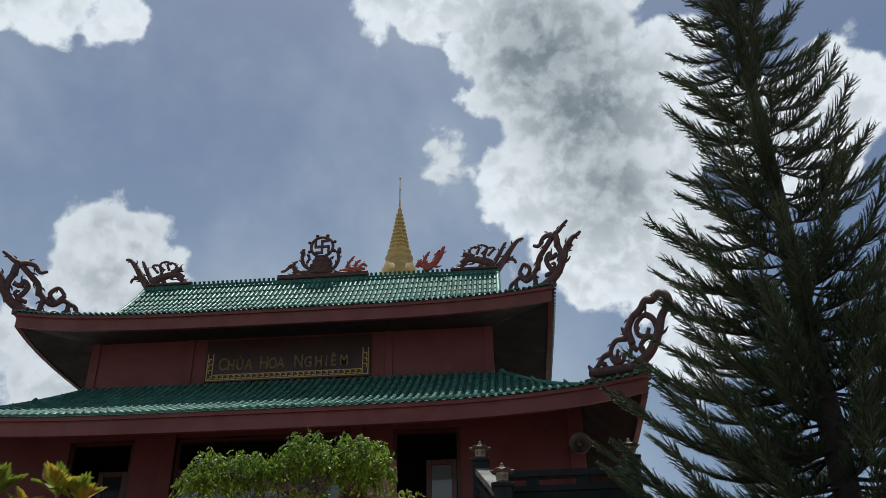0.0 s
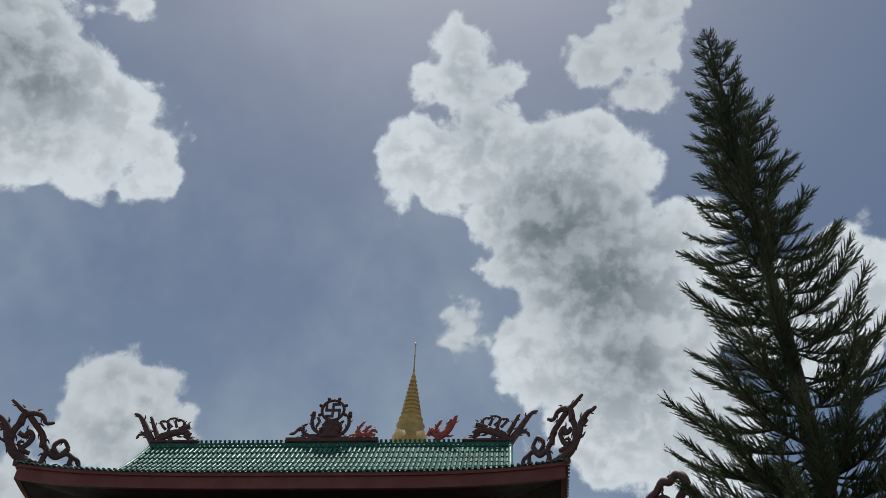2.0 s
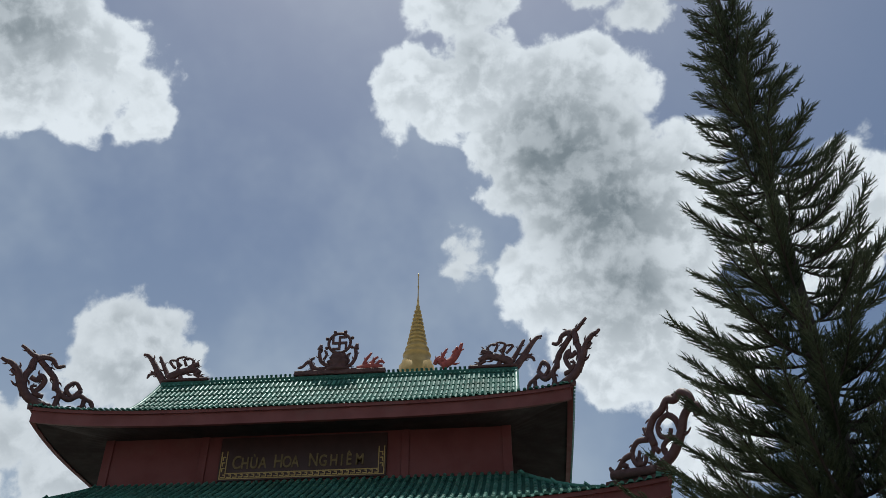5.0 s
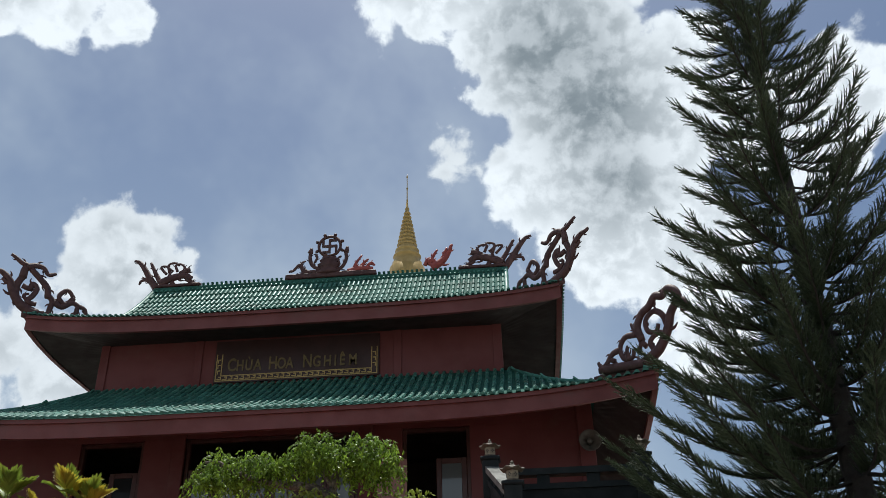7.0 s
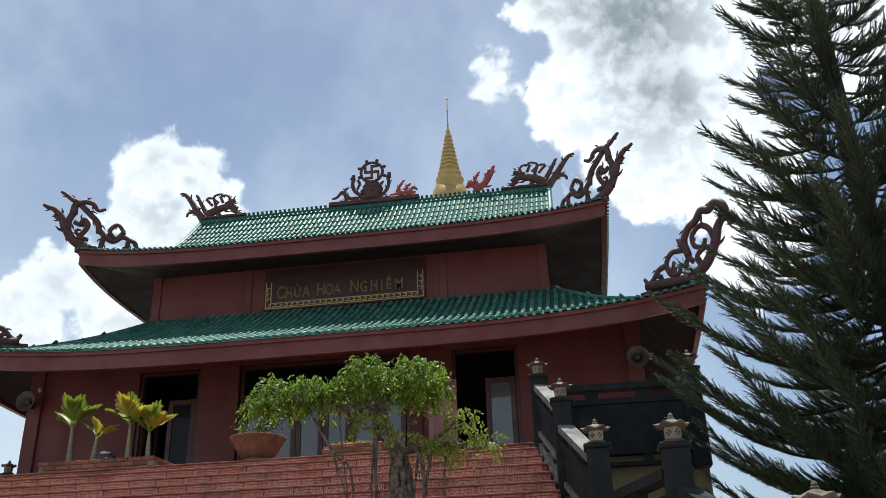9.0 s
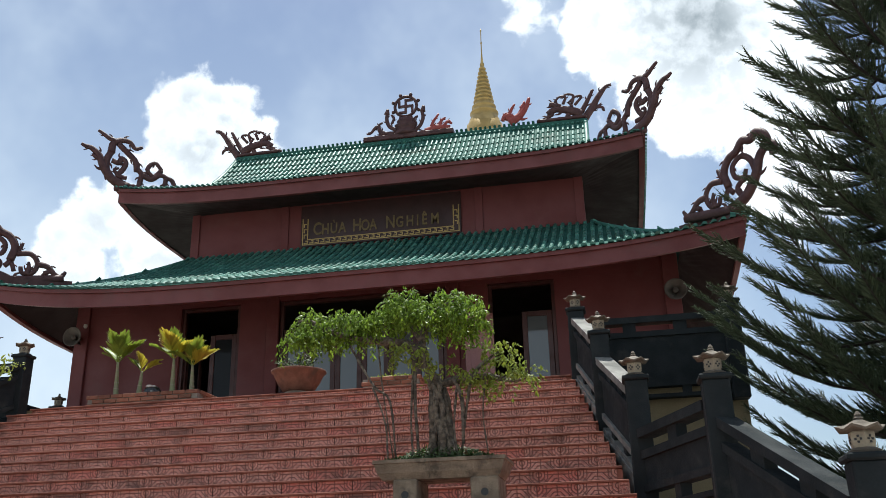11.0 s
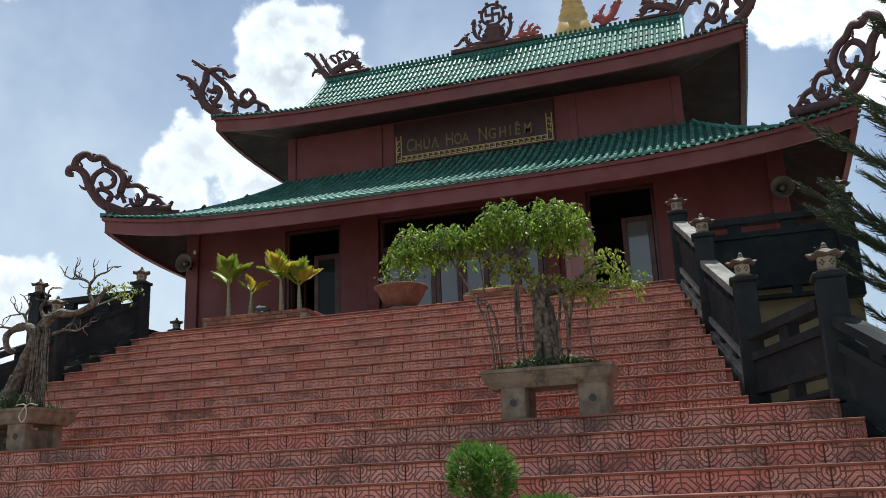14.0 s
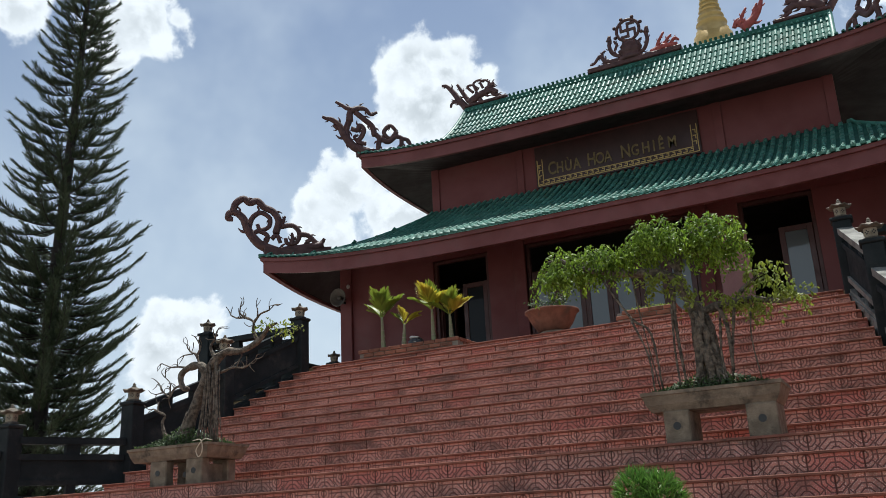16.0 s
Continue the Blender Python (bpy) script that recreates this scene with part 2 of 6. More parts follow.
# the same gold brighter, for the border lit below that shadow
LIT_GILT = material("sunlit_gilt_border", (0.50, 0.36, 0.12), (0.38, 0.26, 0.08), 0.45, metal=0.1, scale=9.0)
SIGN = material("dark_red_sign_board", (0.04, 0.013, 0.012), None, 0.5, scale=3.0)
SLATE = material("dark_slate_paint", (0.021, 0.026, 0.028), (0.014, 0.018, 0.020), 0.85, spec=0.2, scale=3.0, dirt=(0.08, 0.078, 0.07), dirt_scale=2.5, dirt_amount=0.35, bump=0.2)
# stained slate rails with the sunlight on them put into a paler colour
SUN_COPING = material("sunlit_worn_coping", (0.22, 0.215, 0.195), (0.11, 0.11, 0.10), 0.85, scale=5.0, dirt=(0.07, 0.07, 0.065), dirt_scale=3.0, dirt_amount=0.8, bump=0.3)
LANTERN = material("weathered_lantern_stone", (0.15, 0.125, 0.095), (0.085, 0.07, 0.055), 0.85, scale=9.0, dirt=(0.05, 0.045, 0.038), dirt_scale=6.0, dirt_amount=0.8, bump=0.35)
PALESTONE = material("pale_lantern_stone", (0.36, 0.31, 0.225), (0.24, 0.20, 0.15), 0.85, scale=9.0, dirt=(0.09, 0.075, 0.055), dirt_scale=7.0, dirt_amount=0.7, bump=0.3)
CONCRETE = material("weathered_planter_concrete", (0.26, 0.205, 0.145), (0.13, 0.10, 0.072), 0.9, scale=9.0, dirt=(0.05, 0.042, 0.03), dirt_scale=5.0, dirt_amount=0.9, bump=0.4)
TREAD = material("red_stone_tread", (0.34, 0.13, 0.09), (0.26, 0.10, 0.075), 0.75, scale=5.0, dirt=(0.12, 0.07, 0.055), dirt_amount=0.5)
NOSE = material("terracotta_nosing", (0.27, 0.115, 0.083), (0.18, 0.076, 0.056), 0.85, spec=0.15, scale=4.0, rnd=0.15, dirt=(0.085, 0.05, 0.038), dirt_scale=2.6, dirt_amount=0.9, bump=0.2)
PLASTER = material("ochre_plaster", (0.29, 0.235, 0.135), (0.22, 0.18, 0.11), 0.85, scale=2.0, dirt=(0.16, 0.14, 0.10), dirt_amount=0.6)
FLOORM = material("terracotta_floor_tile", (0.30, 0.12, 0.08), (0.24, 0.10, 0.07), 0.6, scale=2.0)
GROUND = material("paved_ground", (0.34, 0.31, 0.27), (0.27, 0.24, 0.21), 0.9, scale=0.7, dirt=(0.22, 0.21, 0.15), dirt_scale=0.2)
WOOD = material("dark_red_door_wood", (0.075, 0.024, 0.020), (0.05, 0.017, 0.014), 0.45, scale=5.0, fine=90)
PINK = material("faded_pink_door_paint", (0.42, 0.22, 0.22), (0.36, 0.18, 0.18), 0.5, scale=3.0)
# interior shade put into the colour, for surfaces behind the door openings
DARK = material("interior_shade_dark", (0.05, 0.035, 0.03), None, 0.9, scale=2.0)
SPEAKER = material("grey_horn_paint", (0.13, 0.115, 0.10), (0.085, 0.078, 0.07), 0.6, scale=8.0)
CLAY = material("terracotta_pot_clay", (0.24, 0.105, 0.065), (0.12, 0.055, 0.038), 0.85, scale=6.0, dirt=(0.085, 0.06, 0.045), dirt_scale=4.0, dirt_amount=0.8, bump=0.2)
BRICK = material("orange_clay_brick", (0.30, 0.115, 0.065), (0.20, 0.085, 0.055), 0.85, scale=9.0, rnd=0.25, dirt=(0.12, 0.10, 0.06), dirt_scale=5.0, dirt_amount=0.6, bump=0.3)
MORTAR = material("grey_mortar", (0.26, 0.23, 0.19), None, 0.95, scale=12.0)
SOIL = material("dark_soil", (0.05, 0.04, 0.028), (0.03, 0.025, 0.02), 0.95, scale=14.0, bump=0.5)
BARK = material("grey_brown_bark", (0.17, 0.135, 0.10), (0.045, 0.036, 0.028), 0.9, scale=22.0, spread=0.3, dirt=(0.22, 0.20, 0.165), dirt_scale=7.0, dirt_amount=0.5, bump=1.0)
PINEBARK = material("dark_pine_bark", (0.04, 0.033, 0.028), None, 0.95, scale=9.0, bump=0.5)
NEEDLE = material("dark_pine_needles", (0.062, 0.084, 0.040), (0.036, 0.054, 0.026), 0.6, scale=1.6, rnd=0.3, island=True, trans=0.25, bump=0)
LEAF = material("fig_leaves", (0.22, 0.32, 0.035), (0.11, 0.19, 0.022), 0.45, scale=3.0, rnd=0.45, island=True, spec=0.3, trans=0.5, bump=0)
LEAF_Y = material("pale_leaves", (0.27, 0.31, 0.045), (0.16, 0.22, 0.03), 0.6, scale=3.0, rnd=0.3, island=True, trans=0.4, bump=0)
PALM = material("palm_leaves", (0.22, 0.28, 0.035), (0.13, 0.20, 0.03), 0.4, scale=4.0, rnd=0.25, island=True, trans=0.5, bump=0)
PALM_Y = material("yellow_palm_leaves", (0.46, 0.36, 0.04), (0.28, 0.30, 0.035), 0.4, scale=4.0, rnd=0.25, island=True, trans=0.5, bump=0)
BUSH = material("bright_green_shrub_leaves", (0.13, 0.26, 0.04), (0.07, 0.17, 0.03), 0.5, scale=5.0, rnd=0.35, island=True, trans=0.35, bump=0)
MOSS = material("ground_cover_leaves", (0.07, 0.11, 0.035), (0.04, 0.07, 0.02), 0.6, scale=6.0, rnd=0.35, island=True, trans=0.3, bump=0)
TWINE = material("pale_twine", (0.62, 0.55, 0.42), None, 0.9, scale=30.0)
# black lacquer, also the painted darkness of lantern openings and leg holes
BLACK = material("black_lacquer_and_hole_shade", (0.015, 0.014, 0.014), None, 0.35, scale=8.0)
WHITE = material("white_stone", (0.6, 0.58, 0.54), None, 0.6, scale=10.0)

glass = bpy.data.materials.new("window_glass")
glass.use_nodes = True
gb = glass.node_tree.nodes["Principled BSDF"]
# grey-blue base stands in for sky and haze reflected in the panes
gb.inputs["Base Color"].default_value = (0.11, 0.125, 0.13, 1)
gb.inputs["Roughness"].default_value = 0.06
gb.inputs["Specular IOR Level"].default_value = 0.8
# same glass, colour and shine lowered where the side bay reflects little
dim_glass = glass.copy()
dim_glass.name = "window_glass_weak_reflection"
dim_glass.node_tree.nodes["Principled BSDF"].inputs["Base Color"].default_value = (0.02, 0.022, 0.024, 1)
dim_glass.node_tree.nodes["Principled BSDF"].inputs["Specular IOR Level"].default_value = 0.12


def step_tile_material():
    """Red cement tile with a raised pattern of nested half octagons and rings, dark in the grooves."""
    m = bpy.data.materials.new("patterned_step_tile")
    m.use_nodes = True
    nt = m.node_tree
    b = nt.nodes["Principled BSDF"]
    tcn = nt.nodes.new("ShaderNodeTexCoord")
    sep = nt.nodes.new("ShaderNodeSeparateXYZ")
    nt.links.new(tcn.outputs["Object"], sep.inputs[0])
    x, z = maths(nt, "ABSOLUTE", sep.outputs[0]), sep.outputs[2]

    def octagon(cx, cz):
        ax = maths(nt, "ABSOLUTE", maths(nt, "SUBTRACT", x, cx))
        az = maths(nt, "ABSOLUTE", maths(nt, "SUBTRACT", z, cz))
        return maths(nt, "MAXIMUM", maths(nt, "MAXIMUM", ax, az), maths(nt, "MULTIPLY", maths(nt, "ADD", ax, az), 0.72))

    def groove(dist, at, half=0.0058):
        return smooth(nt, maths(nt, "ABSOLUTE", maths(nt, "SUBTRACT", dist, at)), half * 0.5, half * 1.3, 1.0, 0.0)
    low, side = octagon(0.0, -0.085), octagon(0.2, 0.035)
    lines = None
    for d, at in ((low, 0.045), (low, 0.082), (low, 0.122), (side, 0.028), (side, 0.060), (side, 0.092)):
        g = groove(d, at)
        lines = g if lines is None else maths(nt, "MAXIMUM", lines, g)
    spoke = maths(nt, "MULTIPLY", groove(x, 0.0), smooth(nt, z, -0.045, -0.03))
    bar = maths(nt, "MULTIPLY", groove(z, 0.035), smooth(nt, maths(nt, "ABSOLUTE", maths(nt, "SUBTRACT", x, 0.095)), 0.045, 0.04))
    diag = maths(nt, "MULTIPLY", groove(maths(nt, "SUBTRACT", x, z), 0.155), smooth(nt, z, 0.0, -0.01))
    joint = smooth(nt, x, 0.190, 0.196)
    for g in (spoke, bar, diag, joint):
        lines = maths(nt, "MAXIMUM", lines, g)
    grit = nt.nodes.new("ShaderNodeTexVoronoi")
    grit.inputs["Scale"].default_value = 85.0
    pos = nt.nodes.new("ShaderNodeNewGeometry").outputs["Position"]
    nt.links.new(pos, grit.inputs["Vector"])
    n1, n3 = noise_tex(nt, pos, 2.2, 5.0), noise_tex(nt, pos, 1.7, 10.0, 0.74)
    col = mixcol(nt, smooth(nt, n1.outputs["Fac"], 0.35, 0.65), (0.60, 0.275, 0.218), (0.49, 0.195, 0.152))
    col = mixcol(nt, smooth(nt, grit.outputs["Distance"], 0.12, 0.55, 0.85, 0.0), col, (0.74, 0.54, 0.45))
    newer = smooth(nt, nt.nodes.new("ShaderNodeObjectInfo").outputs["Random"], 0.86, 0.90, 0.0, 0.55)
    col = mixcol(nt, newer, col, (0.46, 0.11, 0.085))
    hsv = nt.nodes.new("ShaderNodeHueSaturation")
    nt.links.new(col, hsv.inputs["Color"])
    nt.links.new(smooth(nt, nt.nodes.new("ShaderNodeObjectInfo").outputs["Random"], 0, 1, 0.9, 1.08), hsv.inputs["Value"])
    col = mixcol(nt, smooth(nt, n3.outputs["Fac"], 0.48, 0.64, 0.0, 0.74), hsv.outputs[0], (0.10, 0.065, 0.05))
    col = mixcol(nt, maths(nt, "MULTIPLY", lines, 0.86), col, (0.10, 0.036, 0.028))
    nt.links.new(col, b.inputs["Base Color"])
    b.inputs["Roughness"].default_value = 0.62
    bp = nt.nodes.new("ShaderNodeBump")
    bp.inputs["Strength"].default_value, bp.inputs["Distance"].default_value = 0.6, 0.006
    nt.links.new(maths(nt, "SUBTRACT", maths(nt, "MULTIPLY", grit.outputs["Distance"], 0.35), lines), bp.inputs["Height"])
    nt.links.new(bp.outputs[0], b.inputs["Normal"])
    return m


STEPTILE = step_tile_material()


# ---------- building helpers ----------
def link_mesh(name, data, mat, parent=None, label=""):
    ob = new(name, data)
    if mat is not None and not data.materials:
        data.materials.append(mat)
    ob.parent = parent
    if label:
        tagged(ob, label)
    return ob


def part(name, bm, mat, parent=None, label="", smooth_shade=False):
    me = bpy.data.meshes.new(name)
    bmesh.ops.recalc_face_normals(bm, faces=bm.faces)
    bm.to_mesh(me)
    bm.free()
    if smooth_shade:
        me.polygons.foreach_set("use_smooth", [True] * len(me.polygons))
    return link_mesh(name, me, mat, parent, label)


def raw(name, verts, faces, mat, parent=None, label="", smooth_shade=False):
    me = bpy.data.meshes.new(name)
    me.from_pydata([tuple(v) for v in verts], [], [tuple(f) for f in faces])
    if smooth_shade:
        me.polygons.foreach_set("use_smooth", [True] * len(me.polygons))
    me.update()
    return link_mesh(name, me, mat, parent, label)


def thing(name, label, category, loc=(0, 0, 0), group="", kind=""):
    ob = new(name)
    ob.location = loc
    ob.empty_display_size = 0.2
    return tagged(ob, label, category, group, kind)


def box(bm, lo, hi, bevel=0.0, m=None):
    g = bmesh.ops.create_cube(bm, size=1.0)
    vs = g["verts"]
    for v in vs:
        v.co = Vector([lo[i] + (v.co[i] + 0.5) * (hi[i] - lo[i]) for i in range(3)])
    if bevel:
        es = list({e for v in vs for e in v.link_edges})
        r = bmesh.ops.bevel(bm, geom=es, offset=bevel, segments=1, affect="EDGES")
        vs = list({v for f in r["faces"] for v in f.verts} | {v for v in vs if v.is_valid})
    if m is not None:
        bmesh.ops.transform(bm, matrix=m, verts=vs)
    return vs


def box_bm(lo, hi, bevel=0.0, m=None):
    bm = bmesh.new()
    box(bm, lo, hi, bevel, m)
    return bm


def lathe_bm(profile, seg=16, m=None, square=False):
    """Turned body from (radius, height) pairs."""
    bm = bmesh.new()
    rings = []
    for r, z in profile:
        rings.append([bm.verts.new((r * math.cos(2 * math.pi * (i + 0.5) / seg), r * math.sin(2 * math.pi * (i + 0.5) / seg), z)) for i in range(seg)])
    for a, b in zip(rings, rings[1:]):
        for i in range(seg):
            bm.faces.new((a[i], a[(i + 1) % seg], b[(i + 1) % seg], b[i]))
    bm.faces.new(rings[0][::-1])
    bm.faces.new(rings[-1])
    if m is not None:
        bmesh.ops.transform(bm, matrix=m, verts=bm.verts)
    return bm


def spline(points, n):
    """n + 1 points along a smooth curve through the given ones."""
    p = [np.array(q, float) for q in points]
    p = [2 * p[0] - p[1]] + p + [2 * p[-1] - p[-2]]
    out = []
    m = len(p) - 3
    for k in range(n + 1):
        s = min(k / n * m, m - 1e-6)
        i, u = int(s), s - int(s)
        a, b, c, d = p[i:i + 4]
        out.append(0.5 * (2 * b + (c - a) * u + (2 * a - 5 * b + 4 * c - d) * u * u + (3 * b - a - 3 * c + d) * u ** 3))
    return out


def tube(bm, points, r0, r1, seg=6, flat=1.0, flat_axis=None, wobble=0.0):
    """Sweeps a tapering round (or flattened along flat_axis) section along points."""
    pts = [Vector(p) for p in points]
    rings = []
    up = Vector(flat_axis) if flat_axis is not None else Vector((0.13, 0.31, 0.94))
    for i, p in enumerate(pts):
        t = (pts[min(i + 1, len(pts) - 1)] - pts[max(i - 1, 0)]).normalized()
        side = t.cross(up)
        if side.length < 1e-4:
            side = t.cross(Vector((1, 0, 0)))
        side.normalize()
        third = side.cross(t).normalized()
        f = i / max(len(pts) - 1, 1)
        r = r0 + (r1 - r0) * f
        if wobble:
            r *= 1 + wobble * noise.noise(p * 9.0)
        rings.append([bm.verts.new(p + side * (r * math.cos(2 * math.pi * k / seg)) + third * (r * flat * math.sin(2 * math.pi * k / seg))) for k in range(seg)])
    for a, b in zip(rings, rings[1:]):
        for k in range(seg):
            bm.faces.new((a[k], a[(k + 1) % seg], b[(k + 1) % seg], b[k]))
    bm.faces.new(rings[0][::-1])
    bm.faces.new(rings[-1])


# ---------- ground and stairs ----------
RISE, GO = 0.1652, 0.304
LAND_Z, LAND_Y = 2.15, 7.86              # landing level and its front edge
TOP_Z, TOP_Y = 4.30, 12.80               # terrace level and its front edge


def half_upper(y):
    return 4.34 + (12.36 - y) * 0.1875


def half_lower(y):
    return 5.62 + (7.86 - y) * 0.40


raw("ground", [(-2500, -2500, 0), (2500, -2500, 0), (2500, 2500, 0), (-2500, 2500, 0)], [(0, 1, 2, 3)], GROUND)
tagged(bpy.data.objects["ground"], "flat paved courtyard ground reaching to the horizon", "ground", kind="structure")


def tread(name, half0, half1, y0, y1, z, thick, parent):
    """A slab between y0 and y1, wider in front, with its top at z."""
    v = [(-half0, y0, z - thick), (half0, y0, z - thick), (half1, y1, z - thick), (-half1, y1, z - thick),
         (-half0, y0, z), (half0, y0, z), (half1, y1, z), (-half1, y1, z)]
    return raw(name, v, [(3, 2, 1, 0), (4, 5, 6, 7), (0, 1, 5, 4), (1, 2, 6, 5), (2, 3, 7, 6), (3, 0, 4, 7)], TREAD, parent)


upper = thing("stairs_upper", "wide upper flight of red patterned tile steps", "stairs", kind="structure")
lower = thing("stairs_lower", "wide lower flight of red patterned tile steps below the landing", "stairs", kind="structure")
STEPS = []                               # (parent, y of riser, top z, half width)
for k in range(13):
    y = 12.36 - (k - 1) * GO if k else TOP_Y
    z = TOP_Z - k * RISE
    STEPS.append((upper, y, z, half_upper(y)))
for j in range(13):
    y = LAND_Y - j * GO
    STEPS.append((lower, y, LAND_Z - j * RISE, half_lower(y)))
for i, (own, y, z, half) in enumerate(STEPS):
    back = STEPS[i - 1][1] + 0.05 if i else TOP_Y + 0.6
    tread("tread", half, half, y + 0.012, back, z - 0.03, RISE, own)
    bm = bmesh.new()
    box(bm, (-half, y - 0.042, z - 0.024), (half, back, z), 0.005)
    part("nosing", bm, NOSE, own)
# solid body of both flights and the terrace
body = [(-6.62, TOP_Y + 0.02, 0), (6.62, TOP_Y + 0.02, 0), (6.62, 27.0, 0), (-6.62, 27.0, 0)]
raw("terrace", [*body, *[(x, y, TOP_Z - 0.012) for x, y, _ in body]], [(3, 2, 1, 0), (4, 5, 6, 7), (0, 1, 5, 4), (1, 2, 6, 5), (2, 3, 7, 6), (3, 0, 4, 7)], PLASTER)
tagged(bpy.data.objects["terrace"], "raised temple terrace with ochre plaster sides", "terrace", kind="structure")
raw("floor", [(-6.61, TOP_Y + 0.3, TOP_Z - 0.006), (6.61, TOP_Y + 0.3, TOP_Z - 0.006), (6.61, 26.9, TOP_Z - 0.006), (-6.61, 26.9, TOP_Z - 0.006)], [(0, 1, 2, 3)], FLOORM)
tagged(bpy.data.objects["floor"], "terracotta tiled terrace floor", "floor", kind="structure")
bm = bmesh.new()
box(bm, (-5.85, LAND_Y + 0.02, 0), (5.85, 12.81, LAND_Z - 0.03))
part("landing", bm, SLATE)
tagged(bpy.data.objects["landing"], "dark painted solid base of the landing", "landing", kind="structure")


# ---------- temple walls ----------
temple = thing("temple", "two-tiered red temple with green glazed tile roofs", "temple", (0, 16.7, TOP_Z))
TM = Matrix.Translation((0, -16.7, -TOP_Z))


def tpart(name, bm, mat, parent=None, label="", smooth_shade=False):
    bmesh.ops.transform(bm, matrix=TM, verts=bm.verts)
    return part(name, bm, mat, parent or temple, label, smooth_shade)


def traw(name, verts, faces, mat, parent=None, label="", smooth_shade=False):
    return raw(name, [(x, y - 16.7, z - TOP_Z) for x, y, z in verts], faces, mat, parent or temple, label, smooth_shade)


FY, BY, HW = 16.70, 25.10, 6.20
UY, UBY, UHW = 18.25, 23.55, 4.55
DOORS = [(-3.85, -2.55), (-1.70, 1.75), (2.58, 3.88)]
xs = [-HW] + [v for d in DOORS for v in d] + [HW]
for a, b in zip(xs[::2], xs[1::2]):
    tpart("wall_panel", box_bm((a, FY, TOP_Z), (b, FY + 0.24, 7.05)), RED)
tpart("wall_head", box_bm((-HW, FY, 7.052), (HW, FY + 0.24, 7.5)), RED)
for s in (-1, 1):
    tpart("wall_side", box_bm((min(s * HW, s * (HW - 0.24)), FY + 0.243, TOP_Z), (max(s * HW, s * (HW - 0.24)), BY - 0.243, 7.5)), RED)
tpart("wall_back", box_bm((-HW, BY - 0.24, TOP_Z), (HW, BY, 7.5)), RED)
for x0, x1 in ((-HW - 0.03, -HW + 0.27), (HW - 0.27, HW + 0.03), (-1.96, -1.70), (1.75, 2.01)):
    tpart("pilaster", box_bm((x0, FY - 0.06, TOP_Z), (x1, FY + 0.2, 7.45), 0.01), RED)
tpart("inner_floor", box_bm((-5.9, FY + 0.26, TOP_Z), (5.9, BY - 0.3, TOP_Z + 0.02)), FLOORM)
# dark backing wall and ceiling that carry the room's shade in their colour
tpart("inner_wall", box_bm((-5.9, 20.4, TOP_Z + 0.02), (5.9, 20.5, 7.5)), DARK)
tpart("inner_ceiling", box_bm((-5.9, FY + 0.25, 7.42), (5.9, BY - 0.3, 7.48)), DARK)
# upper storey
for lo, hi in (((-UHW, UY, 8.2), (UHW, UY + 0.2, 10.32)), ((-UHW, UBY - 0.2, 8.2), (UHW, UBY, 10.3)),
               ((-UHW, UY + 0.203, 8.2), (-UHW + 0.2, UBY - 0.203, 10.3)), ((UHW - 0.2, UY + 0.203, 8.2), (UHW, UBY - 0.203, 10.3))):
    tpart("upper_wall", box_bm(lo, hi), RED)
for x0, x1 in ((-UHW - 0.02, -UHW + 0.18), (UHW - 0.18, UHW + 0.02), (-2.35, -2.17), (2.17, 2.35)):
    tpart("upper_pilaster", box_bm((x0, UY - 0.04, 8.2), (x1, UY + 0.15, 10.3), 0.008), RED)


# ---------- roofs ----------
class Roof:
    """A hipped roof round the building's middle: eave half sizes wx, wy, height by distance from the eave, corners swept up."""

    def __init__(self, wx, wy, z0, run, rise, sag, lift, inset_x, power=4.0, verge=-1.0):
        self.verge = verge
        self.wx, self.wy, self.z0, self.run, self.rise, self.sag, self.lift, self.kx, self.power = wx, wy, z0, run, rise, sag, lift, run / inset_x, power

    def z(self, x, y):
        dx, dy = (self.wx - abs(x)) * self.kx, self.wy - abs(y)
        d = dy if abs(x) <= self.verge else min(dx, dy)
        s = max(0.0, min(1.0, d / self.run))
        a = abs(x) / self.wx if dy <= dx or abs(x) <= self.verge else abs(y) / self.wy
        return self.z0 + self.rise * (s - self.sag * s * (1 - s)) + self.lift * a ** self.power * (1 - s) ** 1.6

    def edge(self, x):
        """Height of the front or back eave at x."""
        return self.z0 + self.lift * min(1.0, abs(x) / self.wx) ** self.power

    def side_edge(self, y):
        return self.z0 + self.lift * min(1.0, abs(y) / self.wy) ** self.power


CY = 20.9
LOWROOF = Roof(7.20, CY - 14.80, 6.90, 3.47, 1.86, 0.35, 0.38, 2.65)
UPROOF = Roof(5.95, CY - 17.05, 9.97, 3.85, 2.65, 0.70, 0.24, 3.85, verge=4.73)


def tile_mesh(length, r):
    """One round cover tile, a half pipe that narrows uphill, open below; lies along +y."""
    v, f = [], []
    seg = 6
    for y, rr, dz in ((0, r, 0.006), (length, r * 0.92, 0.0)):
        for k in range(seg + 1):
            a = math.pi * k / seg
            v.append((rr * math.cos(a), y, rr * math.sin(a) + dz))
    for k in range(seg):
        f.append((k, k + 1, seg + 2 + k, seg + 1 + k))
    f.append(tuple(range(seg, -1, -1)))
    me = bpy.data.meshes.new("roof_tile")
    me.from_pydata(v, [], f)
    me.polygons.foreach_set("use_smooth", [True] * seg + [False])
    me.materials.append(TILE)
    return me


